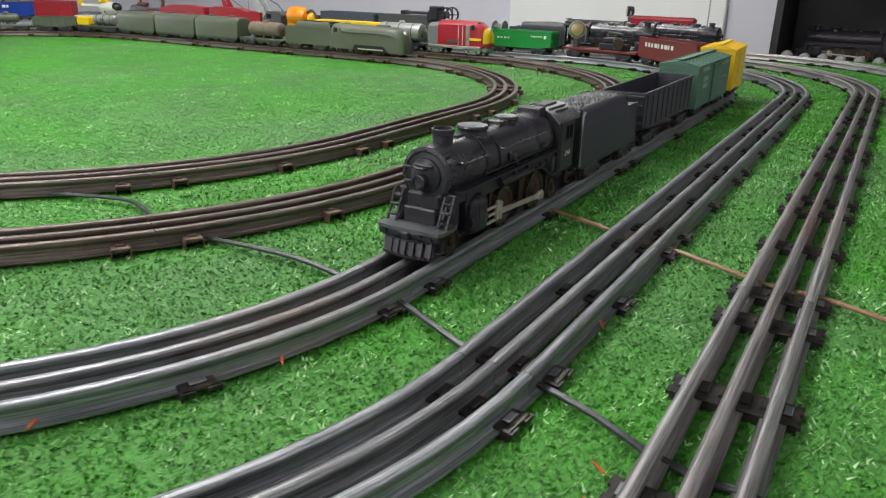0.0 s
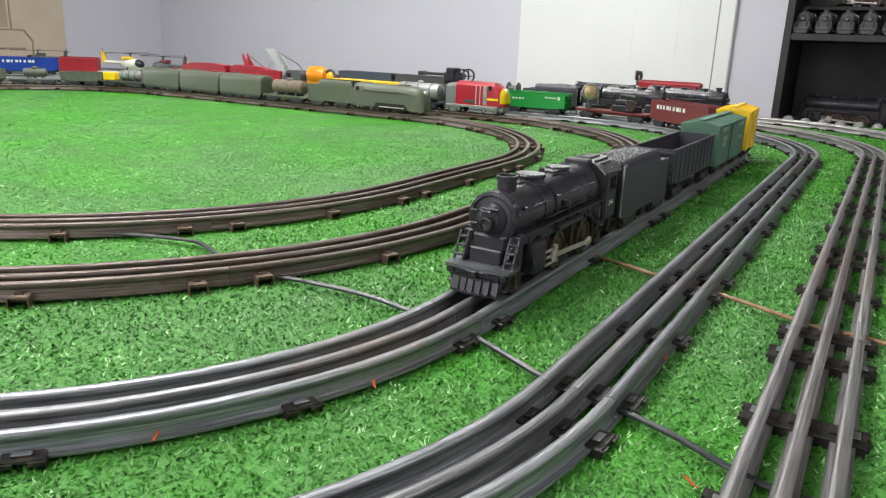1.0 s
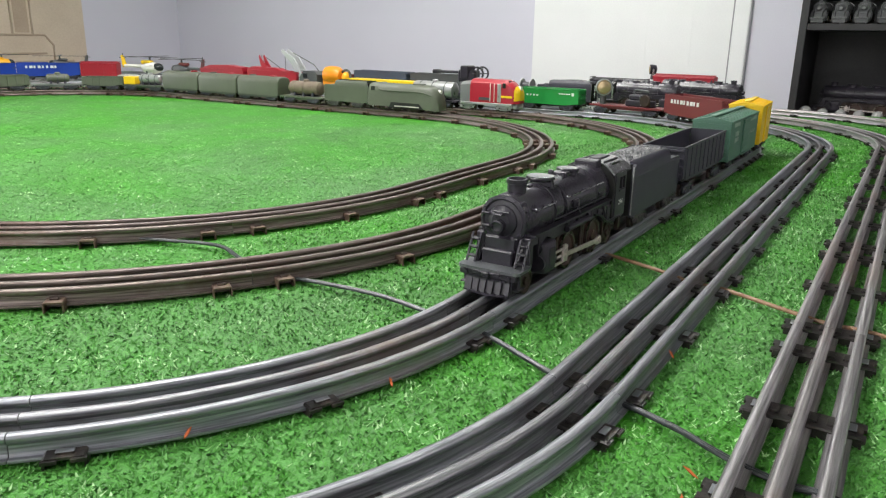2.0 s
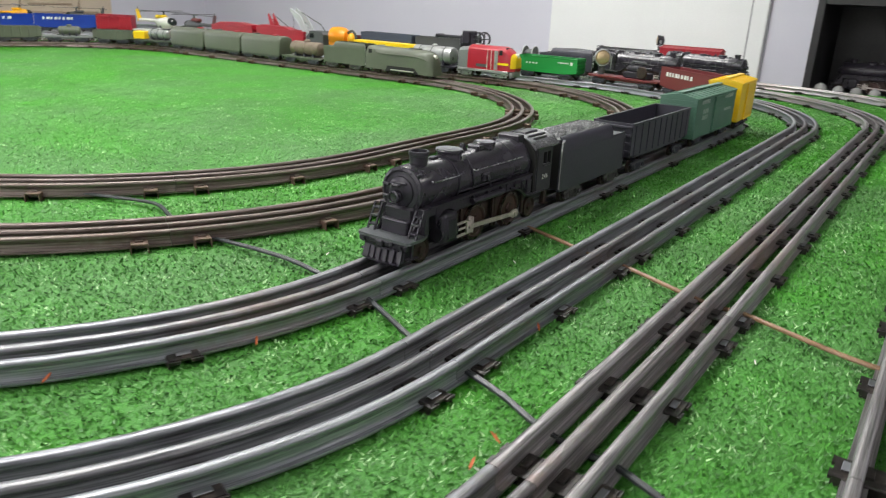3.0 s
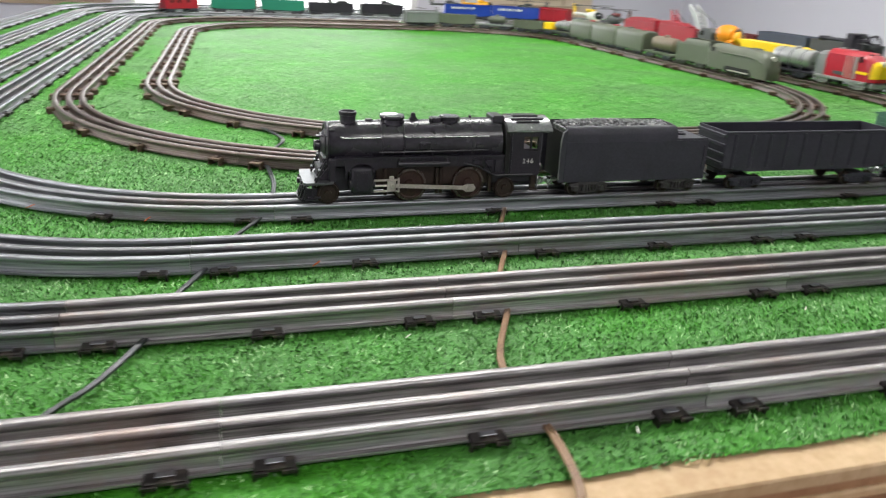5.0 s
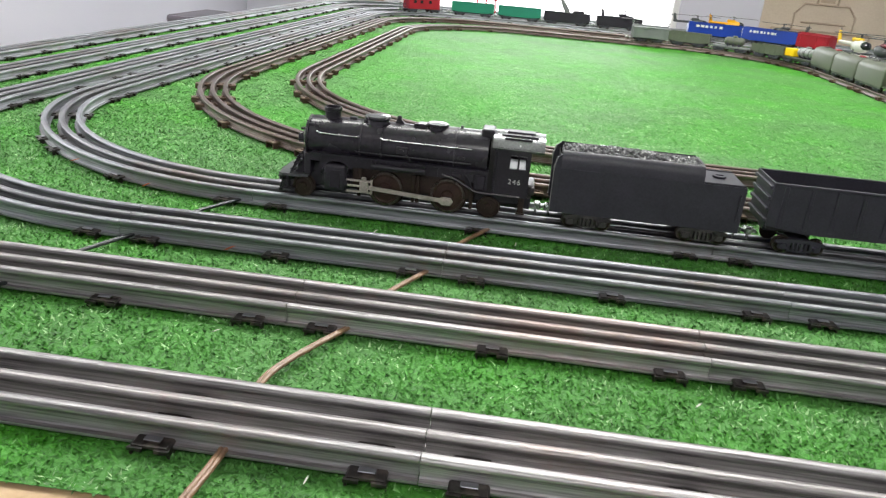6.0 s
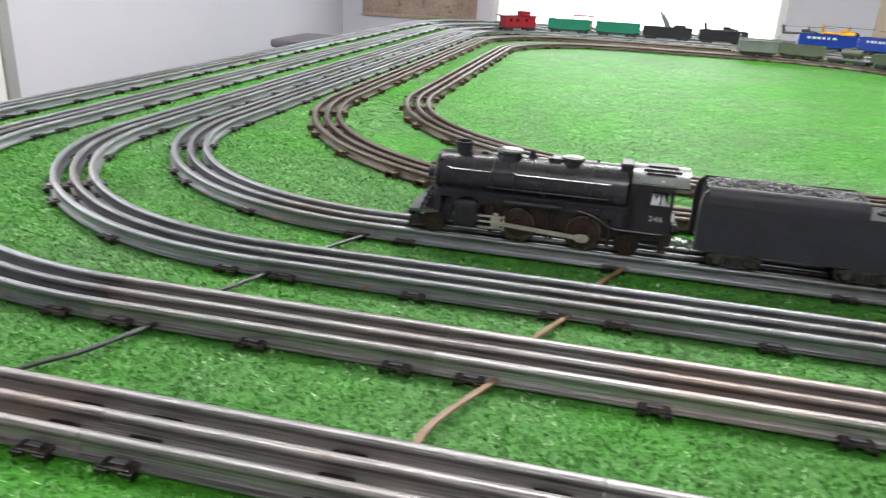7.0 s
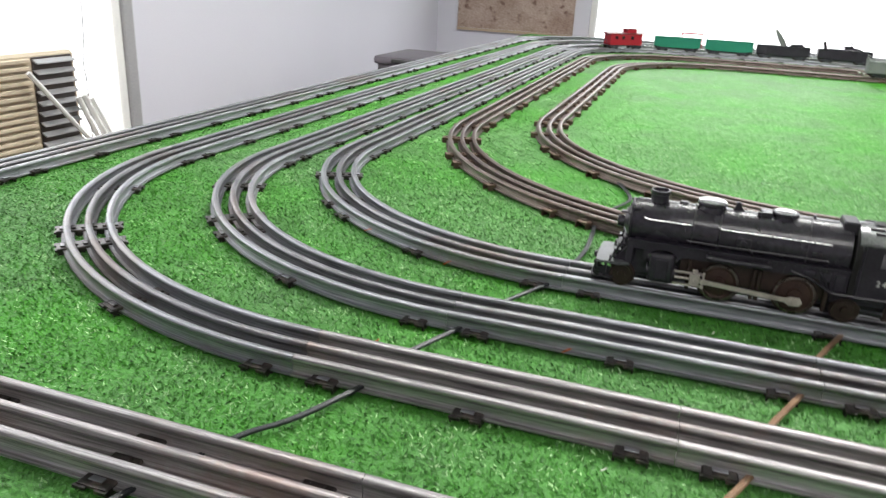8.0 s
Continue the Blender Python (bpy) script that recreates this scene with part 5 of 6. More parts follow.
def streamliner(label, group, m, paint="olive"):
    ob = thing("streamlined_engine", label, "toy locomotive", group, m)
    bm = B()
    secs = []
    for x, top, w, low in ((-0.112, 0.0600, 0.0235, 0.0100), (-0.082, 0.0625, 0.0240, 0.0100), (-0.078, 0.0600, 0.0236, 0.0100), (0.020, 0.0600, 0.0236, 0.0085), (0.052, 0.0585, 0.0232, 0.0075), (0.064, 0.0545, 0.0215, 0.0065), (0.072, 0.0440, 0.0185, 0.0060), (0.077, 0.0250, 0.0150, 0.0060)):
        ring = [(-w, low), (-w, top * 0.62), (-w * 0.92, top * 0.80), (-w * 0.68, top * 0.93), (-w * 0.3, top), (w * 0.3, top), (w * 0.68, top * 0.93), (w * 0.92, top * 0.80), (w, top * 0.62), (w, low)]
        secs.append([bm.verts.new((x, a, b)) for a, b in ring])
    for a, b in zip(secs, secs[1:]):
        for i in range(10):
            bm.faces.new((a[i], a[(i + 1) % 10], b[(i + 1) % 10], b[i]))
    bm.faces.new(secs[0][::-1])
    bm.faces.new(secs[-1])
    part("shroud", bm, M[paint], ob)
    for s in (-1, 1):
        part("side_ridge", tube(B(), smooth_path([(-0.085, s * 0.0236, 0.0530), (-0.070, s * 0.0240, 0.0455), (0.030, s * 0.0236, 0.0450), (0.062, s * 0.0212, 0.0380)], 4), 0.0014, 8), M["olive"], ob)
        # flush black plates stand for the shade inside the openings
        part("wheel_opening", prism(B(), [(-0.052, 0.008), (-0.046, 0.0200), (0.030, 0.0200), (0.042, 0.008)], "y", s * 0.0241 - 0.0006, s * 0.0241 + 0.0006), M["shade_black"], ob)
        part("main_rod", box(B(), -0.036, 0.030, s * 0.0252 - 0.0006, s * 0.0252 + 0.0006, 0.0108, 0.0132, 0.0004), M["rod"], ob)
        part("cab_window", box(B(), -0.103, -0.093, s * 0.0236 - 0.0005, s * 0.0236 + 0.0005, 0.0440, 0.0530, 0.0003), M["shade_black"], ob)
    part("headlamp", cyl(B(), (0.0700, 0, 0.0470), "x", 0.0042, 0.008, 16), M["ivory"], ob)
    part("roof_vent", box(B(), 0.000, 0.030, -0.006, 0.006, 0.0592, 0.0620, 0.0012), M["olive_dark"], ob)
    for x in (-0.034, 0.012):
        wheels_on(ob, x, 0.0125)
    for x in (0.056, -0.078):
        wheels_on(ob, x, 0.0075)
    coupler(ob, -0.112, -1)
    return ob


def diesel(label, group, m):
    """A cab unit with a rounded nose, red in front and silver behind."""
    ob = thing("diesel_engine", label, "toy locomotive", group, m)

    def shell(xs):
        bm = B()
        secs = []
        for x, top, w, low in xs:
            ring = [(-w, low), (-w, top * 0.72), (-w * 0.93, top * 0.88), (-w * 0.66, top * 0.97), (-w * 0.3, top), (w * 0.3, top), (w * 0.66, top * 0.97), (w * 0.93, top * 0.88), (w, top * 0.72), (w, low)]
            secs.append([bm.verts.new((x, a, b)) for a, b in ring])
        for a, b in zip(secs, secs[1:]):
            for i in range(10):
                bm.faces.new((a[i], a[(i + 1) % 10], b[(i + 1) % 10], b[i]))
        bm.faces.new(secs[0][::-1])
        bm.faces.new(secs[-1])
        return bm
    part("rear_body", shell(((-0.032, 0.060, 0.0225, 0.0140), (-0.0005, 0.063, 0.0232, 0.0140))), M["grey"], ob, "grey silver rear body")
    part("nose_body", shell(((0.000, 0.0665, 0.0242, 0.0180), (0.104, 0.0665, 0.0242, 0.0180), (0.116, 0.0625, 0.0244, 0.0180), (0.127, 0.0550, 0.0225, 0.0180), (0.137, 0.0500, 0.0180, 0.0180), (0.142, 0.0420, 0.0120, 0.0185))), M["red"], ob, "red painted cab and nose")
    for s in (-1, 1):
        part("stripe", prism(B(), [(0.085, 0.0300), (0.128, 0.0300), (0.128, 0.0345), (0.085, 0.0345)], "y", s * 0.0247 - 0.0006, s * 0.0247 + 0.0006), M["yellow"], ob)
        part("side_sill", box(B(), -0.030, 0.128, s * 0.0243 - 0.0012, s * 0.0243 + 0.0012, 0.0128, 0.0180, 0.0005), M["silver"], ob)
        part("cab_door", box(B(), 0.084, 0.095, s * 0.0249 - 0.0006, s * 0.0249 + 0.0006, 0.0200, 0.0580, 0.0003), M["silver"], ob)
        part("cab_window", box(B(), 0.099, 0.108, s * 0.0247 - 0.0006, s * 0.0247 + 0.0006, 0.0500, 0.0600, 0.0004), M["glass"], ob)
        part("windscreen", box(B(), -0.0010, 0.0010, -0.0060, 0.0060, -0.0042, 0.0042, 0.0004), M["glass"], ob, m=pose(0.1140, s * 0.0085, 0.0615, 0, -52, s * 12))
        for dx in (0.062, 0.074):
            part("grab_rail", box(B(), dx, dx + 0.0014, s * 0.0252 - 0.0006, s * 0.0252 + 0.0006, 0.0200, 0.0580), M["ivory"], ob)
        part("roof_vent", box(B(), 0.030 + 0.016 * s - 0.005, 0.030 + 0.016 * s + 0.005, -0.0060, 0.0060, 0.0660, 0.0684, 0.0010), M["silver"], ob)
        part("name_board", box(B(), 0.028, 0.062, s * 0.0252 - 0.0004, s * 0.0252 + 0.0004, 0.0230, 0.0290), M["dgrey"], ob)
    part("nose_band", shell(((0.1315, 0.0540, 0.0212, 0.0240), (0.136, 0.0520, 0.0190, 0.0240), (0.1400, 0.0480, 0.0160, 0.0245), (0.1432, 0.0415, 0.0122, 0.0250))), M["yellow"], ob, "yellow nose emblem")
    part("headlamp", cyl(B(), (0.1370, 0, 0.0500), "x", 0.0046, 0.010, 14), M["ivory"], ob)
    part("pilot", box(B(), 0.118, 0.140, -0.0180, 0.0180, 0.0060, 0.0178, 0.003), M["silver"], ob)
    for s in (-1, 1):
        truck(ob, 0.046 + s * 0.056, "silver", 0.036, 0.0080)
    coupler(ob, -0.032, -1)
    return ob


def helicopter(label, group, m, paint, deck=0.017, fin=None):
    ob = thing("toy_helicopter", label, "toy helicopter", group, m)
    part("fuselage", ball(box(B(), -0.075, -0.01, -0.004, 0.004, deck + 0.018, deck + 0.026, 0.003), (0.012, 0, deck + 0.018), 0.016, 2.0, 0.95, 0.95, 16), M[paint], ob)
    part("cockpit", ball(B(), (0.030, 0, deck + 0.020), 0.0125, 1.3, 1.0, 0.9, 14), M["glass"], ob)
    part("mast", cyl(B(), (0.008, 0, deck + 0.038), "z", 0.0025, 0.016, 10), M["dgrey"], ob)
    part("rotor", box(box(B(), -0.075, 0.090, -0.0035, 0.0035, deck + 0.0445, deck + 0.0458), 0.004, 0.011, -0.070, 0.070, deck + 0.0460, deck + 0.0473), M["dgrey"], ob)
    part("tail_fin", prism(B(), [(-0.078, deck + 0.018), (-0.064, deck + 0.018), (-0.074, deck + 0.048), (-0.082, deck + 0.048)], "y", -0.0014, 0.0014), M[fin or paint], ob)
    part("tail_rotor", box(box(B(), -0.0790, -0.0776, 0.0014, 0.0026, deck + 0.030, deck + 0.054), -0.0890, -0.0676, 0.0014, 0.0026, deck + 0.0412, deck + 0.0428), M["dgrey"], ob)
    part("engine_cover", box(B(), -0.016, 0.014, -0.0085, 0.0085, deck + 0.028, deck + 0.037, 0.003), M[fin or paint], ob)
    for s in (-1, 1):
        part("skid", tube(B(), [(-0.02, s * 0.014, deck + 0.0015), (0.035, s * 0.014, deck + 0.0015), (0.042, s * 0.014, deck + 0.005)], 0.0012, 6), M["dgrey"], ob)
        part("strut", box(B(), 0.004, 0.008, s * 0.012 - 0.001, s * 0.012 + 0.001, deck + 0.001, deck + 0.012), M["dgrey"], ob)
    return ob


def generator(label, group, m, deck=0.017):
    """A block with a flywheel, pipes and a small stack."""
    ob = thing("toy_generator", label, "toy machine", group, m)
    part("block", box(box(B(), -0.036, 0.030, -0.013, 0.013, deck, deck + 0.014, 0.002), -0.030, 0.004, -0.010, 0.010, deck + 0.014, deck + 0.026, 0.003), M["black"], ob)
    part("flywheel", lathe(B(), [(0.003, -0.003), (0.012, -0.003), (0.0135, -0.001), (0.0135, 0.001), (0.012, 0.003), (0.003, 0.003)], (0.018, -0.0150, deck + 0.0145), "y", 20), M["wheel"], ob)
    part("exhaust", tube(B(), smooth_path([(-0.022, 0, deck + 0.024), (-0.022, 0, deck + 0.034), (-0.014, 0, deck + 0.036), (0.016, 0, deck + 0.034)], 4), 0.0022, 8), M["dgrey"], ob)
    part("lever", tube(B(), [(0.006, -0.013, deck + 0.004), (0.004, -0.015, deck + 0.024)], 0.0010, 6), M["silver"], ob)
    return ob


def cable_reel(label, group, m, deck=0.017):
    ob = thing("cable_reel", label, "toy reel", group, m)
    for x in (-0.0140, 0.0140):
        part("disc", lathe(B(), [(0.002, -0.0014), (0.0185, -0.0014), (0.0190, 0.0), (0.0185, 0.0014), (0.002, 0.0014)], (x, 0, deck + 0.026), "x", 24), M["silver"], ob)
        part("cradle", prism(B(), [(-0.012, deck), (0.012, deck), (0.003, deck + 0.026), (-0.003, deck + 0.026)], "x", x * 1.25 - 0.001, x * 1.25 + 0.001), M["dgrey"], ob)
    part("drum", lathe(B(), [(0.0100, -0.0125), (0.0104, 0.0), (0.0100, 0.0125)], (0, 0, deck + 0.026), "x", 20), M["dgrey"], ob)
    return ob


def crane(label, group, m, paint, boom, reach=1, deck=0.017):
    ob = thing("toy_crane", label, "toy crane", group, m)
    part("turntable", cyl(B(), (0, 0, deck + 0.002), "z", 0.017, 0.004, 20), M["dgrey"], ob)
    part("cab", prism(B(), [(-0.030, deck + 0.004), (0.022, deck + 0.004), (0.026, deck + 0.020), (0.012, deck + 0.036), (-0.024, deck + 0.036), (-0.030, deck + 0.028)], "y", -0.019, 0.019), M[paint], ob)
    for s in (-1, 1):
        part("cab_window", box(B(), 0.000, 0.014, s * 0.0192 - 0.0005, s * 0.0192 + 0.0005, deck + 0.020, deck + 0.030, 0.0003), M["glass"], ob)
        ribs = [(0.016, 0.006), (0.034, 0.044), (0.052, 0.066), (0.086 * reach, 0.084), (0.090 * reach, 0.079), (0.060, 0.052), (0.046, 0.028), (0.036, 0.004)]
        part("boom", prism(B(), [(x, deck + z) for x, z in ribs], "y", s * 0.0095 - 0.0012, s * 0.0095 + 0.0012), M[boom], ob)
    bm = B()
    for k in range(6):
        x, z = 0.028 + 0.0085 * k * reach, 0.026 + 0.0098 * k - 0.0004 * k * k
        box(bm, x - 0.0016, x + 0.0016, -0.0086, 0.0086, deck + z - 0.0016, deck + z + 0.0016)
    part("boom_brace", bm, M[boom], ob)
    part("jib_strut", tube(B(), [(-0.022, 0, deck + 0.034), (-0.006, 0, deck + 0.050), (0.060 * reach, 0, deck + 0.076)], 0.0012, 6), M["dgrey"], ob)
    part("hook_line", tube(B(), [(0.088 * reach, 0, deck + 0.082), (0.088 * reach, 0, deck + 0.035)], 0.0006, 5), M["dgrey"], ob)
    return ob


def searchlight(label, group, m, deck=0.017, shell="silver"):
    ob = thing("toy_searchlight", label, "toy searchlight", group, m)
    part("post", cyl(B(), (0, 0, deck + 0.008), "z", 0.006, 0.016, 14), M["dgrey"], ob)
    for s in (-1, 1):
        part("yoke", box(B(), -0.003, 0.003, s * 0.0175 - 0.001, s * 0.0175 + 0.001, deck + 0.012, deck + 0.036), M["steel"], ob)
    part("housing", lathe(B(), [(0.006, -0.014), (0.0150, -0.010), (0.0165, 0.004), (0.0165, 0.010), (0.0150, 0.0105), (0.0140, 0.008), (0.001, 0.006)], (0, 0, deck + 0.034), "x", 24), M[shell], ob)
    part("lens", lathe(B(), [(0.0138, 0.0), (0.0120, 0.0024), (0.007, 0.0040), (0.001, 0.0046)], (0.0085, 0, deck + 0.034), "x", 24), M["brass"], ob, "amber brass-coloured lens")
    return ob


def caboose(label, group, m, paint="red", length=0.165):
    ob = thing("caboose", label, "toy rail car", group, m)
    h, w = length / 2, 0.0225
    part("body", box(B(), -h + 0.016, h - 0.016, -w, w, 0.0130, 0.0520, 0.0008), M[paint], ob)
    part("roof", prism(B(), [(-w - 0.002, 0.0520), (-w - 0.002, 0.0532), (0, 0.0570), (w + 0.002, 0.0532), (w + 0.002, 0.0520)], "x", -h, h), M["maroon"], ob)
    cup = part("cupola", box(B(), 0.004, 0.044, -0.0170, 0.0170, 0.0545, 0.0680, 0.0008), M[paint], ob)
    part("cupola_roof", box(B(), 0.001, 0.047, -0.0190, 0.0190, 0.0680, 0.0700, 0.0008), M["maroon"], cup)
    part("smoke_pipe", cyl(B(), (-0.030, 0.006, 0.0600), "z", 0.0018, 0.012, 10), M["black"], ob)
    part("platform", box(B(), -h, h, -w + 0.001, w - 0.001, 0.0105, 0.0130, 0.0005), M["black"], ob)
    for s in (-1, 1):
        for x in (-0.042, -0.014, 0.024):
            part("side_window", shared("caboose_window", lambda: box(B(), -0.006, 0.006, -0.0006, 0.0006, 0.0330, 0.0440, 0.0003), "glass"), None, ob, m=pose(x, s * w, 0))
        bm = B()
        for y in (-0.019, 0, 0.019):
            tube(bm, [(s * (h - 0.002), y, 0.013), (s * (h - 0.002), y, 0.030)], 0.0008, 5)
        tube(bm, [(s * (h - 0.002), -0.020, 0.030), (s * (h - 0.002), 0.020, 0.030)], 0.0008, 5)
        part("end_rail", bm, M["black"], ob)
        truck(ob, s * (h - 0.034))
        coupler(ob, s * h, s)
    return ob


# ---- trains ----
def seat(k, dist, flip=True, up=0.0):
    """A pose on a loop's rail heads; flip: facing clockwise."""
    x, y, h = on_loop(k, dist)
    return pose(x, y, RAIL + up, 0, 0, math.degrees(h) + (180 if flip else 0))


def east(k, y):
    """The distance along a loop of a place on its east side."""
    r = runs(k)
    return r[0][3] + r[1][3] + y - r[2][1]


G1 = "long freight train"
steam_engine("black toy steam locomotive with domes and pale rods", G1, pose(1.243, 0.940, RAIL, 0, 0, 180), "246", roof="pale_roof")
tender("black toy tender heaped with coal behind the locomotive", G1, pose(1.4295, 0.940, RAIL, 0, 0, 180))
gondola("empty open dark grey hopper car behind the tender", G1, pose(1.6170, 0.940, RAIL, 0, 0, 180), "car_black", 0.194, 0.0560, 10, floor_z=0.0180)
boxcar("dark green boxcar with faded white lettering", G1, pose(1.8290, 0.940, RAIL, 0, 0, 180), "box_green", 0.188, 0.0700)
boxcar("bright yellow boxcar coupled behind the green boxcar", G1, seat(4, 0.893), "yellow", 0.112, 0.0760, False)
gondola("maroon gondola car with white lettering", G1, seat(4, 1.238), "maroon", 0.190, 0.0540, 0, 9)
flatcar("maroon flat car carrying a searchlight", G1, seat(4, 1.440), "maroon", 0.186, 0.0200)
searchlight("silver searchlight with a large amber lens", G1, seat(4, 1.508, up=0.003) @ pose(0, 0, 0, 0, 0, -62) @ Matrix.Scale(1.15, 4), 0.014)
generator("small black generator set bolted on the maroon flat car", G1, seat(4, 1.408, up=0.003))
green_car = gondola("bright green gondola car with white lettering", G1, seat(4, 1.640), "green", 0.160, 0.0490, 0)
letters(green_car, -0.055, -0.020, 0.0310, 0.0345, 4, 0.0231, 4)
letters(green_car, 0.030, 0.060, 0.0370, 0.0395, 5, 0.0231, 5)
letters(green_car, 0.062, 0.070, 0.0340, 0.0410, 1, 0.0231, 6)
flatcar("black flat car carrying a gun-shaped machine", G1, seat(4, 1.830), "black", 0.190)
gun = thing("toy_gun", "black toy machine with a long barrel and hand wheels", "toy gun", G1, seat(4, 1.880, False, -0.0060) @ Matrix.Scale(1.35, 4))
part("mount", lathe(B(), [(0.020, 0.0172), (0.020, 0.0240), (0.013, 0.0270), (0.010, 0.0460), (0.001, 0.0465)], (0, 0, 0), "z", 20), M["black"], gun)
part("breech", box(box(B(), -0.026, 0.014, -0.010, 0.010, 0.0440, 0.0660, 0.003), -0.012, 0.006, -0.014, 0.014, 0.0500, 0.0740, 0.002), M["black"], gun)
for s in (-1, 1):
    part("barrel", cyl(cyl(B(), (0.040, s * 0.0050, 0.0610), "x", 0.0026, 0.060, 12), (0.066, s * 0.0050, 0.0610), "x", 0.0038, 0.010, 12), M["black"], gun)
    wheel_ = part("hand_wheel", lathe(B(), [(0.0110, -0.0014), (0.0135, -0.0014), (0.0135, 0.0014), (0.0110, 0.0014)], (-0.030, s * 0.010, 0.0600), "y", 20, False), M["black"], gun)
    part("spoke", box(box(B(), -0.0310, -0.0290, s * 0.010 - 0.0008, s * 0.010 + 0.0008, 0.0485, 0.0715), -0.0415, -0.0185, s * 0.010 - 0.0008, s * 0.010 + 0.0008, 0.0592, 0.0608), M["dgrey"], wheel_)
flatcar("long black flat car carrying a yellow hull", G1, seat(4, 2.085), "black", 0.285)
solid("toy_boat", prism(B(), [(-0.118, 0.0470), (0.100, 0.0470), (0.124, 0.0440), (0.088, 0.0290), (0.064, 0.0172), (-0.070, 0.0172), (-0.100, 0.0300)], "y", -0.0200, 0.0200), M["yellow"], "bright yellow plastic hull lying on a flat car", "toy boat", G1, m=seat(4, 2.137))
flatcar("dark flat car carrying an orange machine", G1, seat(4, 2.320), "dgrey", 0.150)
digger = thing("toy_machine", "orange yellow rounded toy machine on a flat car", "toy machine", G1, seat(4, 2.318) @ Matrix.Scale(1.22, 4))
part("body", box(lathe(B(), [(0.001, -0.028), (0.012, -0.027), (0.0195, -0.020), (0.0215, -0.006), (0.0205, 0.012), (0.014, 0.024), (0.001, 0.027)], (-0.004, 0, 0.042), "x", 20), -0.030, 0.024, -0.015, 0.015, 0.0172, 0.034, 0.004), M["orange"], digger)
part("head", ball(B(), (0.034, 0, 0.038), 0.0115, 0.9, 1.2, 1.2, 14), M["amber"], digger)
part("arm", tube(B(), smooth_path([(0.020, 0, 0.050), (0.034, 0, 0.056), (0.044, 0, 0.048), (0.048, 0, 0.030)], 4), 0.0030, 8), M["dgrey"], digger)
gondola("red gondola car with a crane aboard", G1, seat(4, 2.548), "red", 0.198, 0.0560, 0)
crane("grey beam-boomed crane standing at a red car's end", G1, seat(4, 2.405, False, -0.0035) @ Matrix.Scale(1.22, 4), "dgrey", "ashen", 1.0)
crane("red toy crane with a short raised boom", G1, seat(4, 2.545, False), "red", "red", 0.75)
solid("toy_boom", prism(B(), [(-0.060, 0.0180), (0.080, 0.0180), (0.092, 0.0560), (0.060, 0.0640), (-0.040, 0.0660), (-0.062, 0.0580)], "y", -0.0150, 0.0150), M["red"], "red sloping machine casing lying in a red gondola", "toy machine", G1, m=seat(4, 2.600))
gondola("red gondola car with a red casing aboard", G1, seat(4, 2.770), "red", 0.195, 0.0540, 0)
solid("toy_boom", prism(B(), [(-0.088, 0.0180), (0.085, 0.0180), (0.085, 0.0610), (0.020, 0.0660), (-0.060, 0.0640), (-0.090, 0.0570)], "y", -0.0150, 0.0150), M["red"], "long red machine casing lying in a red gondola", "toy machine", G1, m=seat(4, 2.770))
flatcar("grey flat car carrying helicopters", G1, seat(4, 2.985), "grey", 0.200)
helicopter("dark toy helicopter on a flat car", G1, seat(4, 2.975, False, 0.003) @ Matrix.Scale(1.25, 4), "dgrey", 0.013, "maroon")
flatcar("ivory flat car carrying a white helicopter", G1, seat(4, 3.165), "ivory", 0.195)
helicopter("white toy helicopter with a yellow tail", G1, seat(4, 3.150, True, 0.0015) @ Matrix.Scale(1.35, 4), "ivory", 0.0125, "yellow")
boxcar("red boxcar between flat car and blue gondola", G1, seat(4, 3.325), "red", 0.120, 0.0600, False)
gondola("blue gondola car with white lettering", G1, seat(4, 3.490), "blue", 0.190, 0.0560, 0, 8)
gondola("blue gondola car with a helicopter aboard", G1, seat(4, 3.690), "blue", 0.190, 0.0560, 0, 6)
helicopter("black toy helicopter resting in a blue gondola", G1, seat(4, 3.445, False, 0.016), "dgrey")
helicopter("orange toy helicopter resting in a blue gondola", G1, seat(4, 3.635, up=0.020), "amber")
helicopter("dark grey toy helicopter resting in a blue gondola", G1, seat(4, 3.765, up=0.014), "dgrey")
gondola("black gondola car with a helicopter aboard", G1, seat(4, 4.040), "black", 0.168, 0.0440, 0)
helicopter("black toy helicopter above a black gondola", G1, seat(4, 4.030, up=0.004), "black")
gondola("black gondola car with a grey crane", G1, seat(4, 4.236), "black", 0.172, 0.0440, 0)
crane("black cab crane with a grey boom", G1, seat(4, 4.200, False), "black", "grey", 0.8)
gondola("sea-green gondola car coupled in the train", G1, seat(4, 4.415), "teal", 0.160, 0.0480, 0)
gondola("sea-green gondola car with a red frame", G1, seat(4, 4.595), "teal", 0.160, 0.0480, 0)
rack = thing("toy_rack", "small red open frame standing in a gondola", "toy frame", G1, seat(4, 4.545))
for sx in (-0.035, 0.0, 0.035):
    for s in (-1, 1):
        part("post", box(B(), sx - 0.002, sx + 0.002, s * 0.014 - 0.002, s * 0.014 + 0.002, 0.0170, 0.0620), M["red"], rack)
for s in (-1, 1):
    part("rail", box(B(), -0.040, 0.040, s * 0.014 - 0.003, s * 0.014 + 0.003, 0.0622, 0.0660, 0.0005), M["red"], rack)
caboose("red toy caboose with a cupola", G1, seat(4, 4.800))

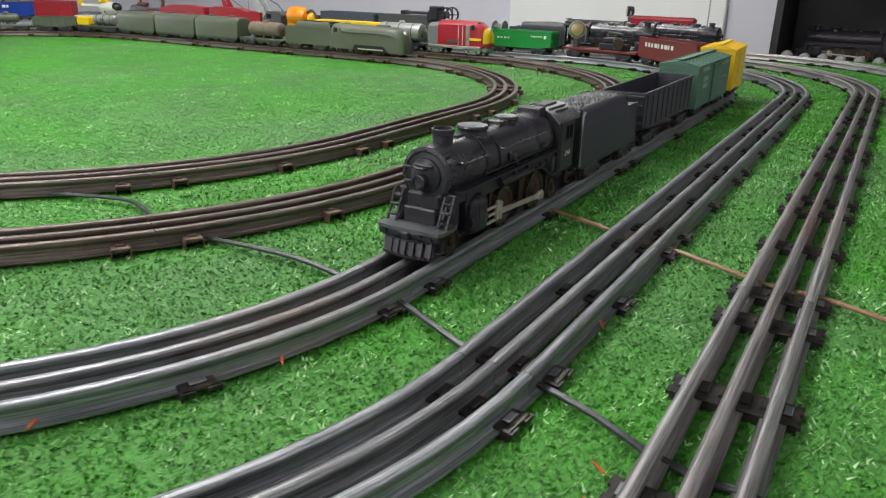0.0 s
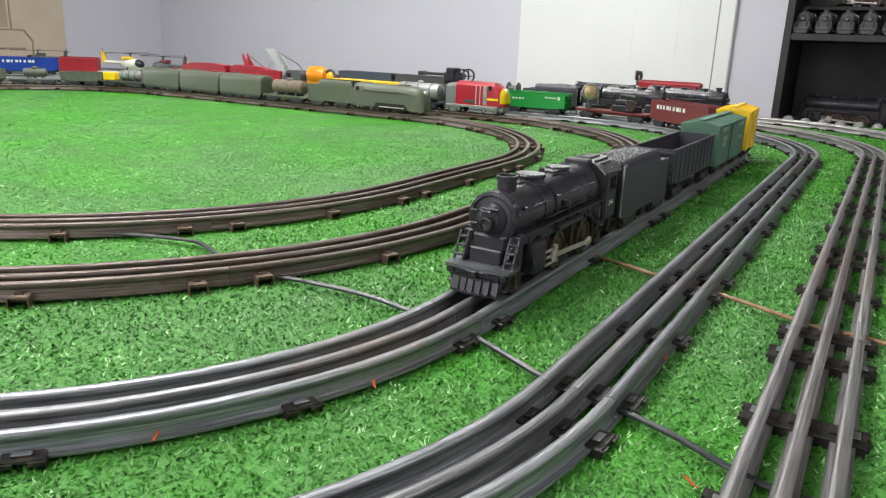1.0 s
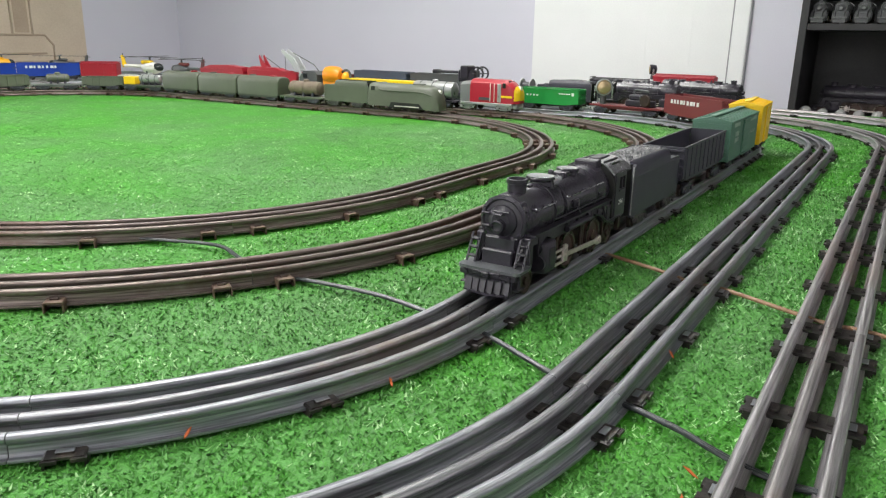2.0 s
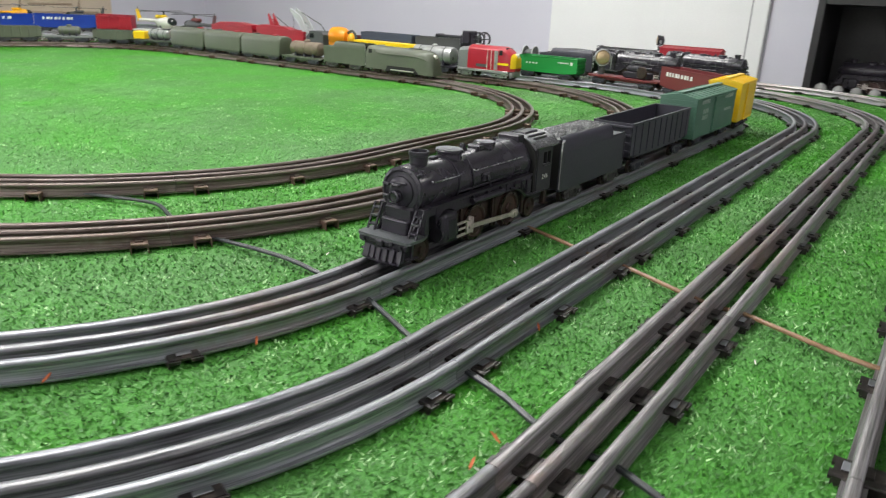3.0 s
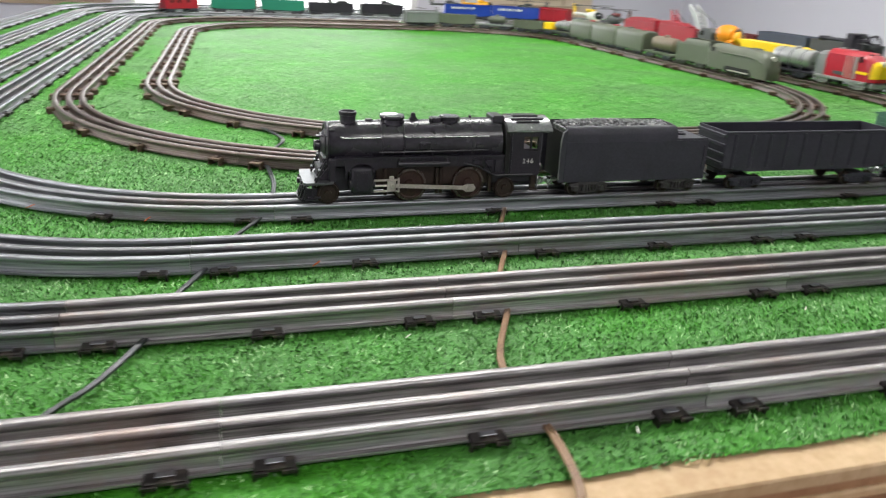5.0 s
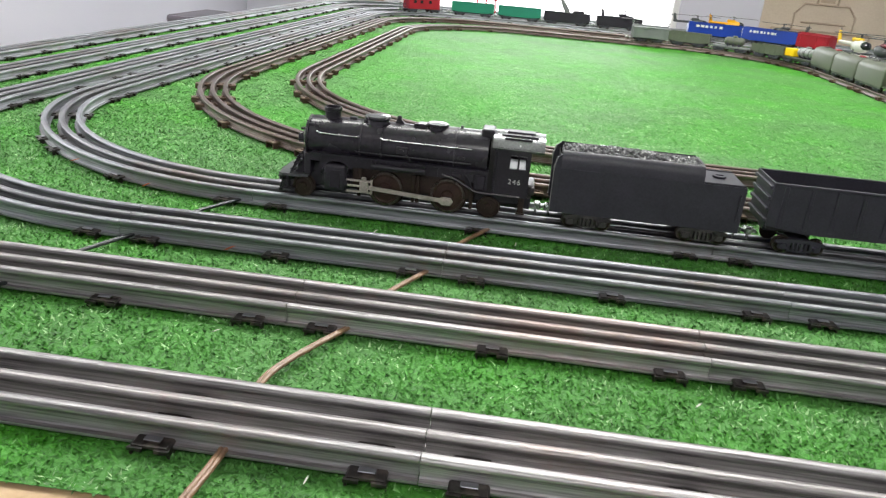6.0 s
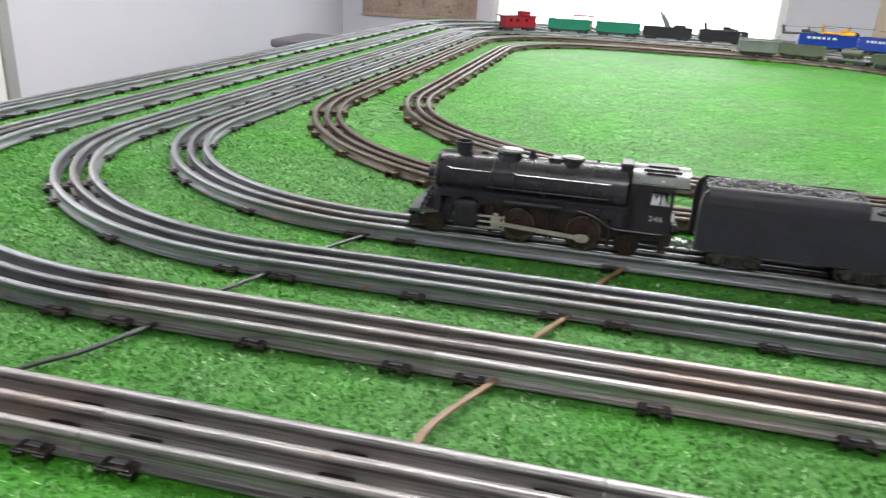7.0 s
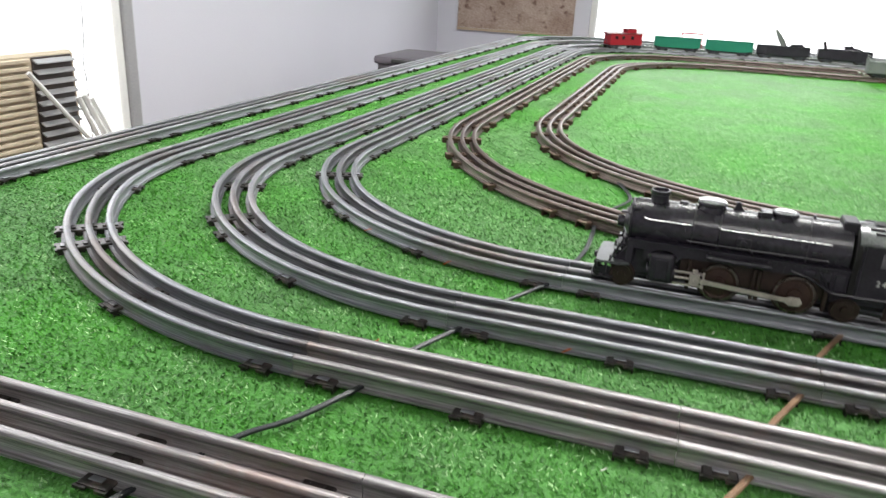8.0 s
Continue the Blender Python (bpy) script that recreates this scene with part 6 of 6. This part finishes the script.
G2 = "olive military train"
E6 = east(6, 1.676)
streamliner("olive green streamlined toy locomotive", G2, seat(6, E6))
tender("olive green toy tender behind the streamlined engine", G2, seat(6, E6 + 0.182), "olive", False, 0.126)
flatcar("olive flat car carrying a brown tank", G2, seat(6, E6 + 0.322), "olive", 0.138)
tank_load("toy_tank", "brown banded tank on an olive flat car", G2, seat(6, E6 + 0.322), "tan", 0.100, 0.0165, strap="tan")
for i in range(3):
    round_car("olive green round-roofed toy passenger car", G2, seat(6, E6 + 0.470 + 0.150 * i))
flatcar("olive flat car carrying silver and yellow gear", G2, seat(6, E6 + 0.920), "olive_dark", 0.142)
tank_load("toy_tank", "silver grey tank on an olive flat car", G2, seat(6, E6 + 0.905), "silver", 0.070, 0.0130)
solid("toy_crate", box(B(), -0.018, 0.018, -0.014, 0.014, 0.0172, 0.0390, 0.002), M["yellow"], "small yellow crate on an olive flat car", "toy crate", G2, m=seat(6, E6 + 0.968))
gondola("low olive green gondola car", G2, seat(6, E6 + 1.046), "olive", 0.112, 0.0370, 6)
flatcar("grey flat car carrying a small tank", G2, seat(6, E6 + 1.176), "grey", 0.130)
tank_load("toy_tank", "small olive tank on a grey flat car", G2, seat(6, E6 + 1.172), "olive", 0.060, 0.0120)
gondola("olive green gondola car behind the flat car", G2, seat(6, E6 + 1.312), "olive", 0.126, 0.0420, 6)
boxcar("grey olive boxcar at the end of the train", G2, seat(6, E6 + 1.438), "grey", 0.112, 0.0500, False, 0.022)

G3 = "train with red diesel"
diesel("red and silver toy diesel locomotive with yellow nose", G3, seat(5, east(5, 1.600)) @ Matrix.Diagonal((0.86, 1.0, 1.08, 1)))
flatcar("black tank car underframe behind the diesel", G3, seat(5, east(5, 1.712)), "black", 0.140)
tank_load("toy_tank", "silver tank behind the red diesel", G3, seat(5, east(5, 1.712)), "silver", 0.120, 0.0200)

G4 = "black engines on the outer loops"
steam_engine("black toy steam locomotive standing on the third loop", G4, seat(3, east(3, 1.285)))
tender("black toy tender behind a standing locomotive", G4, seat(3, east(3, 1.480)))
flatcar("dark flat car carrying a cable reel and a tank", G4, seat(3, east(3, 1.650)), "black", 0.190)
cable_reel("silver toy cable reel on a dark flat car", G4, seat(3, east(3, 1.590)))
tank_load("toy_tank", "small silver tank on a dark flat car", G4, seat(3, east(3, 1.690)), "silver", 0.085, 0.0125)
gondola("slate grey gondola car on the third loop", G4, seat(3, east(3, 1.855)), "dgrey", 0.190, 0.0630, 0)
gondola("slate grey gondola car on the third loop", G4, seat(3, east(3, 2.060)), "slate", 0.190, 0.0630, 0)
gondola("dark red gondola car on the third loop", G4, seat(3, east(3, 2.265)), "maroon", 0.190, 0.0480, 0)
steam_engine("black toy steam locomotive standing on the second loop", G4, seat(2, east(2, 1.170)))
tender("black toy tender of the second loop's engine", G4, seat(2, east(2, 1.365)))
boxcar("red toy boxcar standing on the outer loop", G4, seat(1, east(1, 1.255)), "red", 0.160, 0.0750, False)
searchlight("small dark searchlight standing on the outer loop", G4, seat(1, east(1, 1.345), up=0.0594) @ pose(0, 0, 0, 0, 0, 205) @ Matrix.Scale(0.8, 4), 0.0, "black")
boxcar("black toy car carrying a small searchlight", G4, seat(1, east(1, 1.435)), "black", 0.165, 0.0580, False)


# ---- shelves with engines ----
SX0, SX1, SY0, SY1 = 3.36, 3.73, 0.02, 1.064
shelf = thing("display_shelf", "tall black open shelf unit filled with engines", "shelf")
part("side_panel", box(B(), SX0, SX1, SY1 - 0.022, SY1, FLOOR, 1.35, 0.001), M["shelf"], shelf)
part("side_panel", box(B(), SX0, SX1, SY0, SY0 + 0.022, FLOOR, 1.35, 0.001), M["shelf"], shelf)
part("back_panel", box(B(), SX1 - 0.008, SX1, SY0 + 0.0225, SY1 - 0.0225, FLOOR, 1.35), M["shelf"], shelf)
SHELVES = (-0.78, -0.42, -0.075, 0.215, 0.55, 0.95, 1.33)
for z in SHELVES:
    part("shelf_board", box(B(), SX0 + 0.002, SX1 - 0.009, SY0 + 0.0225, SY1 - 0.0225, z, z + 0.020, 0.001), M["shelf"], shelf)
# grey paint on black engines puts their lit fronts into the colour
first = steam_engine("black toy steam locomotive on a shelf, greyed as if lit", "engines on the shelf", pose(SX0 + 0.122, SY1 - 0.046, 0.2355, 0, 0, 180), paint="dgrey", shine="grey", roof="silver")
for i in range(1, 14):
    copy_thing(first, pose(SX0 + 0.122, SY1 - 0.046 - 0.0615 * i, 0.2355, 0, 0, 180))
part("riser", box(B(), SX0 + 0.236, SX1 - 0.009, SY0 + 0.0225, SY1 - 0.0225, 0.318, 0.330, 0.001), M["shelf"], shelf)
behind = steam_engine("grey toy steam locomotive on a raised back shelf", "engines on the shelf", pose(SX0 + 0.290, SY1 - 0.200, 0.3305, 0, 0, 90), paint="dgrey", shine="grey", roof="silver")
for i in range(1, 4):
    copy_thing(behind, pose(SX0 + 0.290, SY1 - 0.200 - 0.245 * i, 0.3305, 0, 0, 90))
big = steam_engine("large black toy steam locomotive on a low shelf", "engines on the shelf", pose(SX0 + 0.20, SY1 - 0.215, -0.0545, 0, 0, 90) @ Matrix.Scale(1.45, 4), paint="black", shine="black")
copy_thing(big, pose(SX0 + 0.20, SY1 - 0.62, -0.0545, 0, 0, 90) @ Matrix.Scale(1.45, 4))
# plain globes added in place of the engine fronts on the low shelf
bowl = tagged(solid("light_globe", lathe(B(), [(0.012, 0.0), (0.020, 0.006), (0.0225, 0.018), (0.019, 0.031), (0.010, 0.039), (0.001, 0.041)], (0, 0, 0), "z", 18), M["globe"]), "small round grey white globe standing in for an engine front", "globe", "globes on the shelf")
bowl.matrix_basis = pose(SX0 + 0.030, SY1 - 0.050, -0.055) @ Matrix.Scale(0.88, 4)
for i in range(1, 9):
    copy_thing(bowl, pose(SX0 + 0.030, SY1 - 0.050 - 0.051 * i, -0.055) @ Matrix.Scale(0.88, 4))

# ---- pictures on the north wall ----
poster = thing("poster", "brown paper poster with a drawn old engine", "poster")
part("sheet", box(B(), 2.50, 3.14, YN - 0.006, YN - 0.001, -0.20, 0.62), M["kraft"], poster)


def drawn(pts, r=0.006):
    return tube(B(), [(x, YN - 0.0065, z) for x, z in pts], r, 6)


for pts in ([(2.66, 0.02), (2.66, 0.10), (2.70, 0.15), (2.92, 0.15), (2.96, 0.10), (2.96, 0.02)], [(2.76, 0.15), (2.76, 0.32), (2.73, 0.36), (2.73, 0.40), (2.89, 0.40), (2.89, 0.36), (2.86, 0.32), (2.86, 0.15)],
            [(2.56, 0.02), (3.06, 0.02)], [(2.70, 0.06), (2.92, 0.06)], [(2.60, -0.04), (3.04, -0.04)], [(2.56, 0.02), (2.60, -0.10), (3.02, -0.10), (3.06, 0.02)]):
    part("drawn_line", drawn(pts), M["kraft_ink"], poster)
part("drawn_shade", box(B(), 2.775, 2.845, YN - 0.0072, YN - 0.0062, 0.16, 0.38), M["kraft_ink"], poster)
pic = thing("wall_picture", "brown toned picture with a dark lower edge", "picture")
part("sheet", box(B(), -0.13, 0.52, YN - 0.010, YN - 0.001, -0.035, 0.46), M["picture_brown"], pic)
part("edge_strip", box(B(), -0.13, 0.52, YN - 0.014, YN - 0.0102, -0.050, -0.0355), M["kraft_ink"], pic)

# ---- air cooler by the west door ----
cooler = thing("air_cooler", "beige louvred air cooler standing by a bright doorway", "air cooler")
part("case", box(B(), -0.24, -0.108, 1.02, 1.690, FLOOR, 0.036, 0.006), M["beige"], cooler)
for k in range(17):
    part("side_rib", shared("cooler_rib", lambda: box(B(), -0.1075, -0.098, 1.03, 1.562, -0.0042, 0.0042, 0.0015), "beige"), None, cooler, m=pose(0, 0, 0.022 - 0.0145 * k))
g = part("grille", box(B(), -0.1075, -0.104, 1.572, 1.676, -0.165, 0.028, 0.001), M["vent_dark"], cooler, "dark recessed grille")
for k in range(9):
    part("louvre", shared("cooler_louvre", lambda: prism(B(), [(-0.104, 0.004), (-0.092, -0.003), (-0.092, -0.0055), (-0.104, 0.0)], "y", 1.573, 1.675), "trim_grey"), None, g, m=pose(0, 0, 0.020 - 0.0215 * k))

# ---- tub between the table and the west wall ----
tub = thing("storage_tub", "dark mauve grey storage tub standing on the floor", "tub")
part("body", prism(B(), [(0.13, FLOOR), (0.29, FLOOR), (0.31, -0.075), (0.11, -0.075)], "y", 2.84, 3.12), M["tub"], tub)
part("lid", box(B(), 0.10, 0.32, 2.82, 3.14, -0.0748, -0.046, 0.010, 2), M["tub"], tub)
part("handle", box(B(), 0.17, 0.25, 2.808, 2.830, -0.068, -0.054, 0.004), M["shelf"], tub)

# ---- white rack leaning in the doorway ----
rack_ = thing("folding_rack", "white wooden slatted rack leaning beside the cooler", "rack")
for y0, z0, y1, r in ((1.535, 0.003, 2.20, 0.005), (1.655, -0.060, 1.96, 0.006), (1.672, -0.058, 2.00, 0.007), (1.692, -0.066, 2.03, 0.006)):
    part("slat", tube(B(), [(-0.078, y0, z0), (-0.030, y1, FLOOR + 0.004)], r, 6), M["trim"], rack_)
part("cross_bar", tube(B(), [(-0.0600, 1.70, -0.24), (-0.0560, 1.82, -0.26)], 0.005, 6), M["trim"], rack_)

cord = solid("hanging_cord", tube(B(), smooth_path([(-0.215, 1.840, 0.30), (-0.215, 1.834, 0.08), (-0.215, 1.822, -0.015), (-0.215, 1.826, -0.085), (-0.215, 1.815, -0.40), (-0.215, 1.800, FLOOR + 0.003)], 4), 0.0022, 6), M["trim_grey"], "thin grey cord hanging in the bright doorway", "cord")

# ---- litter on the turf ----
for i, (x, y, a, c) in enumerate(((0.916, 0.975, 25, "orange"), (1.012, 0.775, 70, "orange"), (0.989, 0.773, 15, "red"), (1.129, 0.816, 40, "orange"), (1.009, 0.929, 50, "orange"), (0.987, 0.768, 95, "ivory"), (1.115, 0.624, 10, "ivory"), (1.252, 0.590, 80, "ivory"), (1.168, 0.700, 30, "ivory"), (1.140, 1.000, 10, "ivory"), (1.330, 0.893, 80, "ivory"), (1.43, 0.69, 40, "ivory"), (1.22, 0.885, 65, "ivory"))):
    bm = prism(B(), [(-0.0042, 0.0), (-0.0015, 0.0008), (0.002, 0.0006), (0.005, -0.0002), (0.0015, -0.001), (-0.002, -0.0007)], "z", 0.0, 0.0006)
    for v in bm.verts:
        v.co.z += 0.0012 * math.sin(v.co.x * 320)
    solid("litter", bm, M["ivory" if c == "ivory" else "scrap"], "small pale scrap lying on the turf" if c == "ivory" else "small orange red scrap lying on the turf", "scrap", "scraps on the turf", m=pose(x, y, 0.0026, 0, 0, a) @ Matrix.Scale(0.5 if c == "ivory" else 0.85, 4))
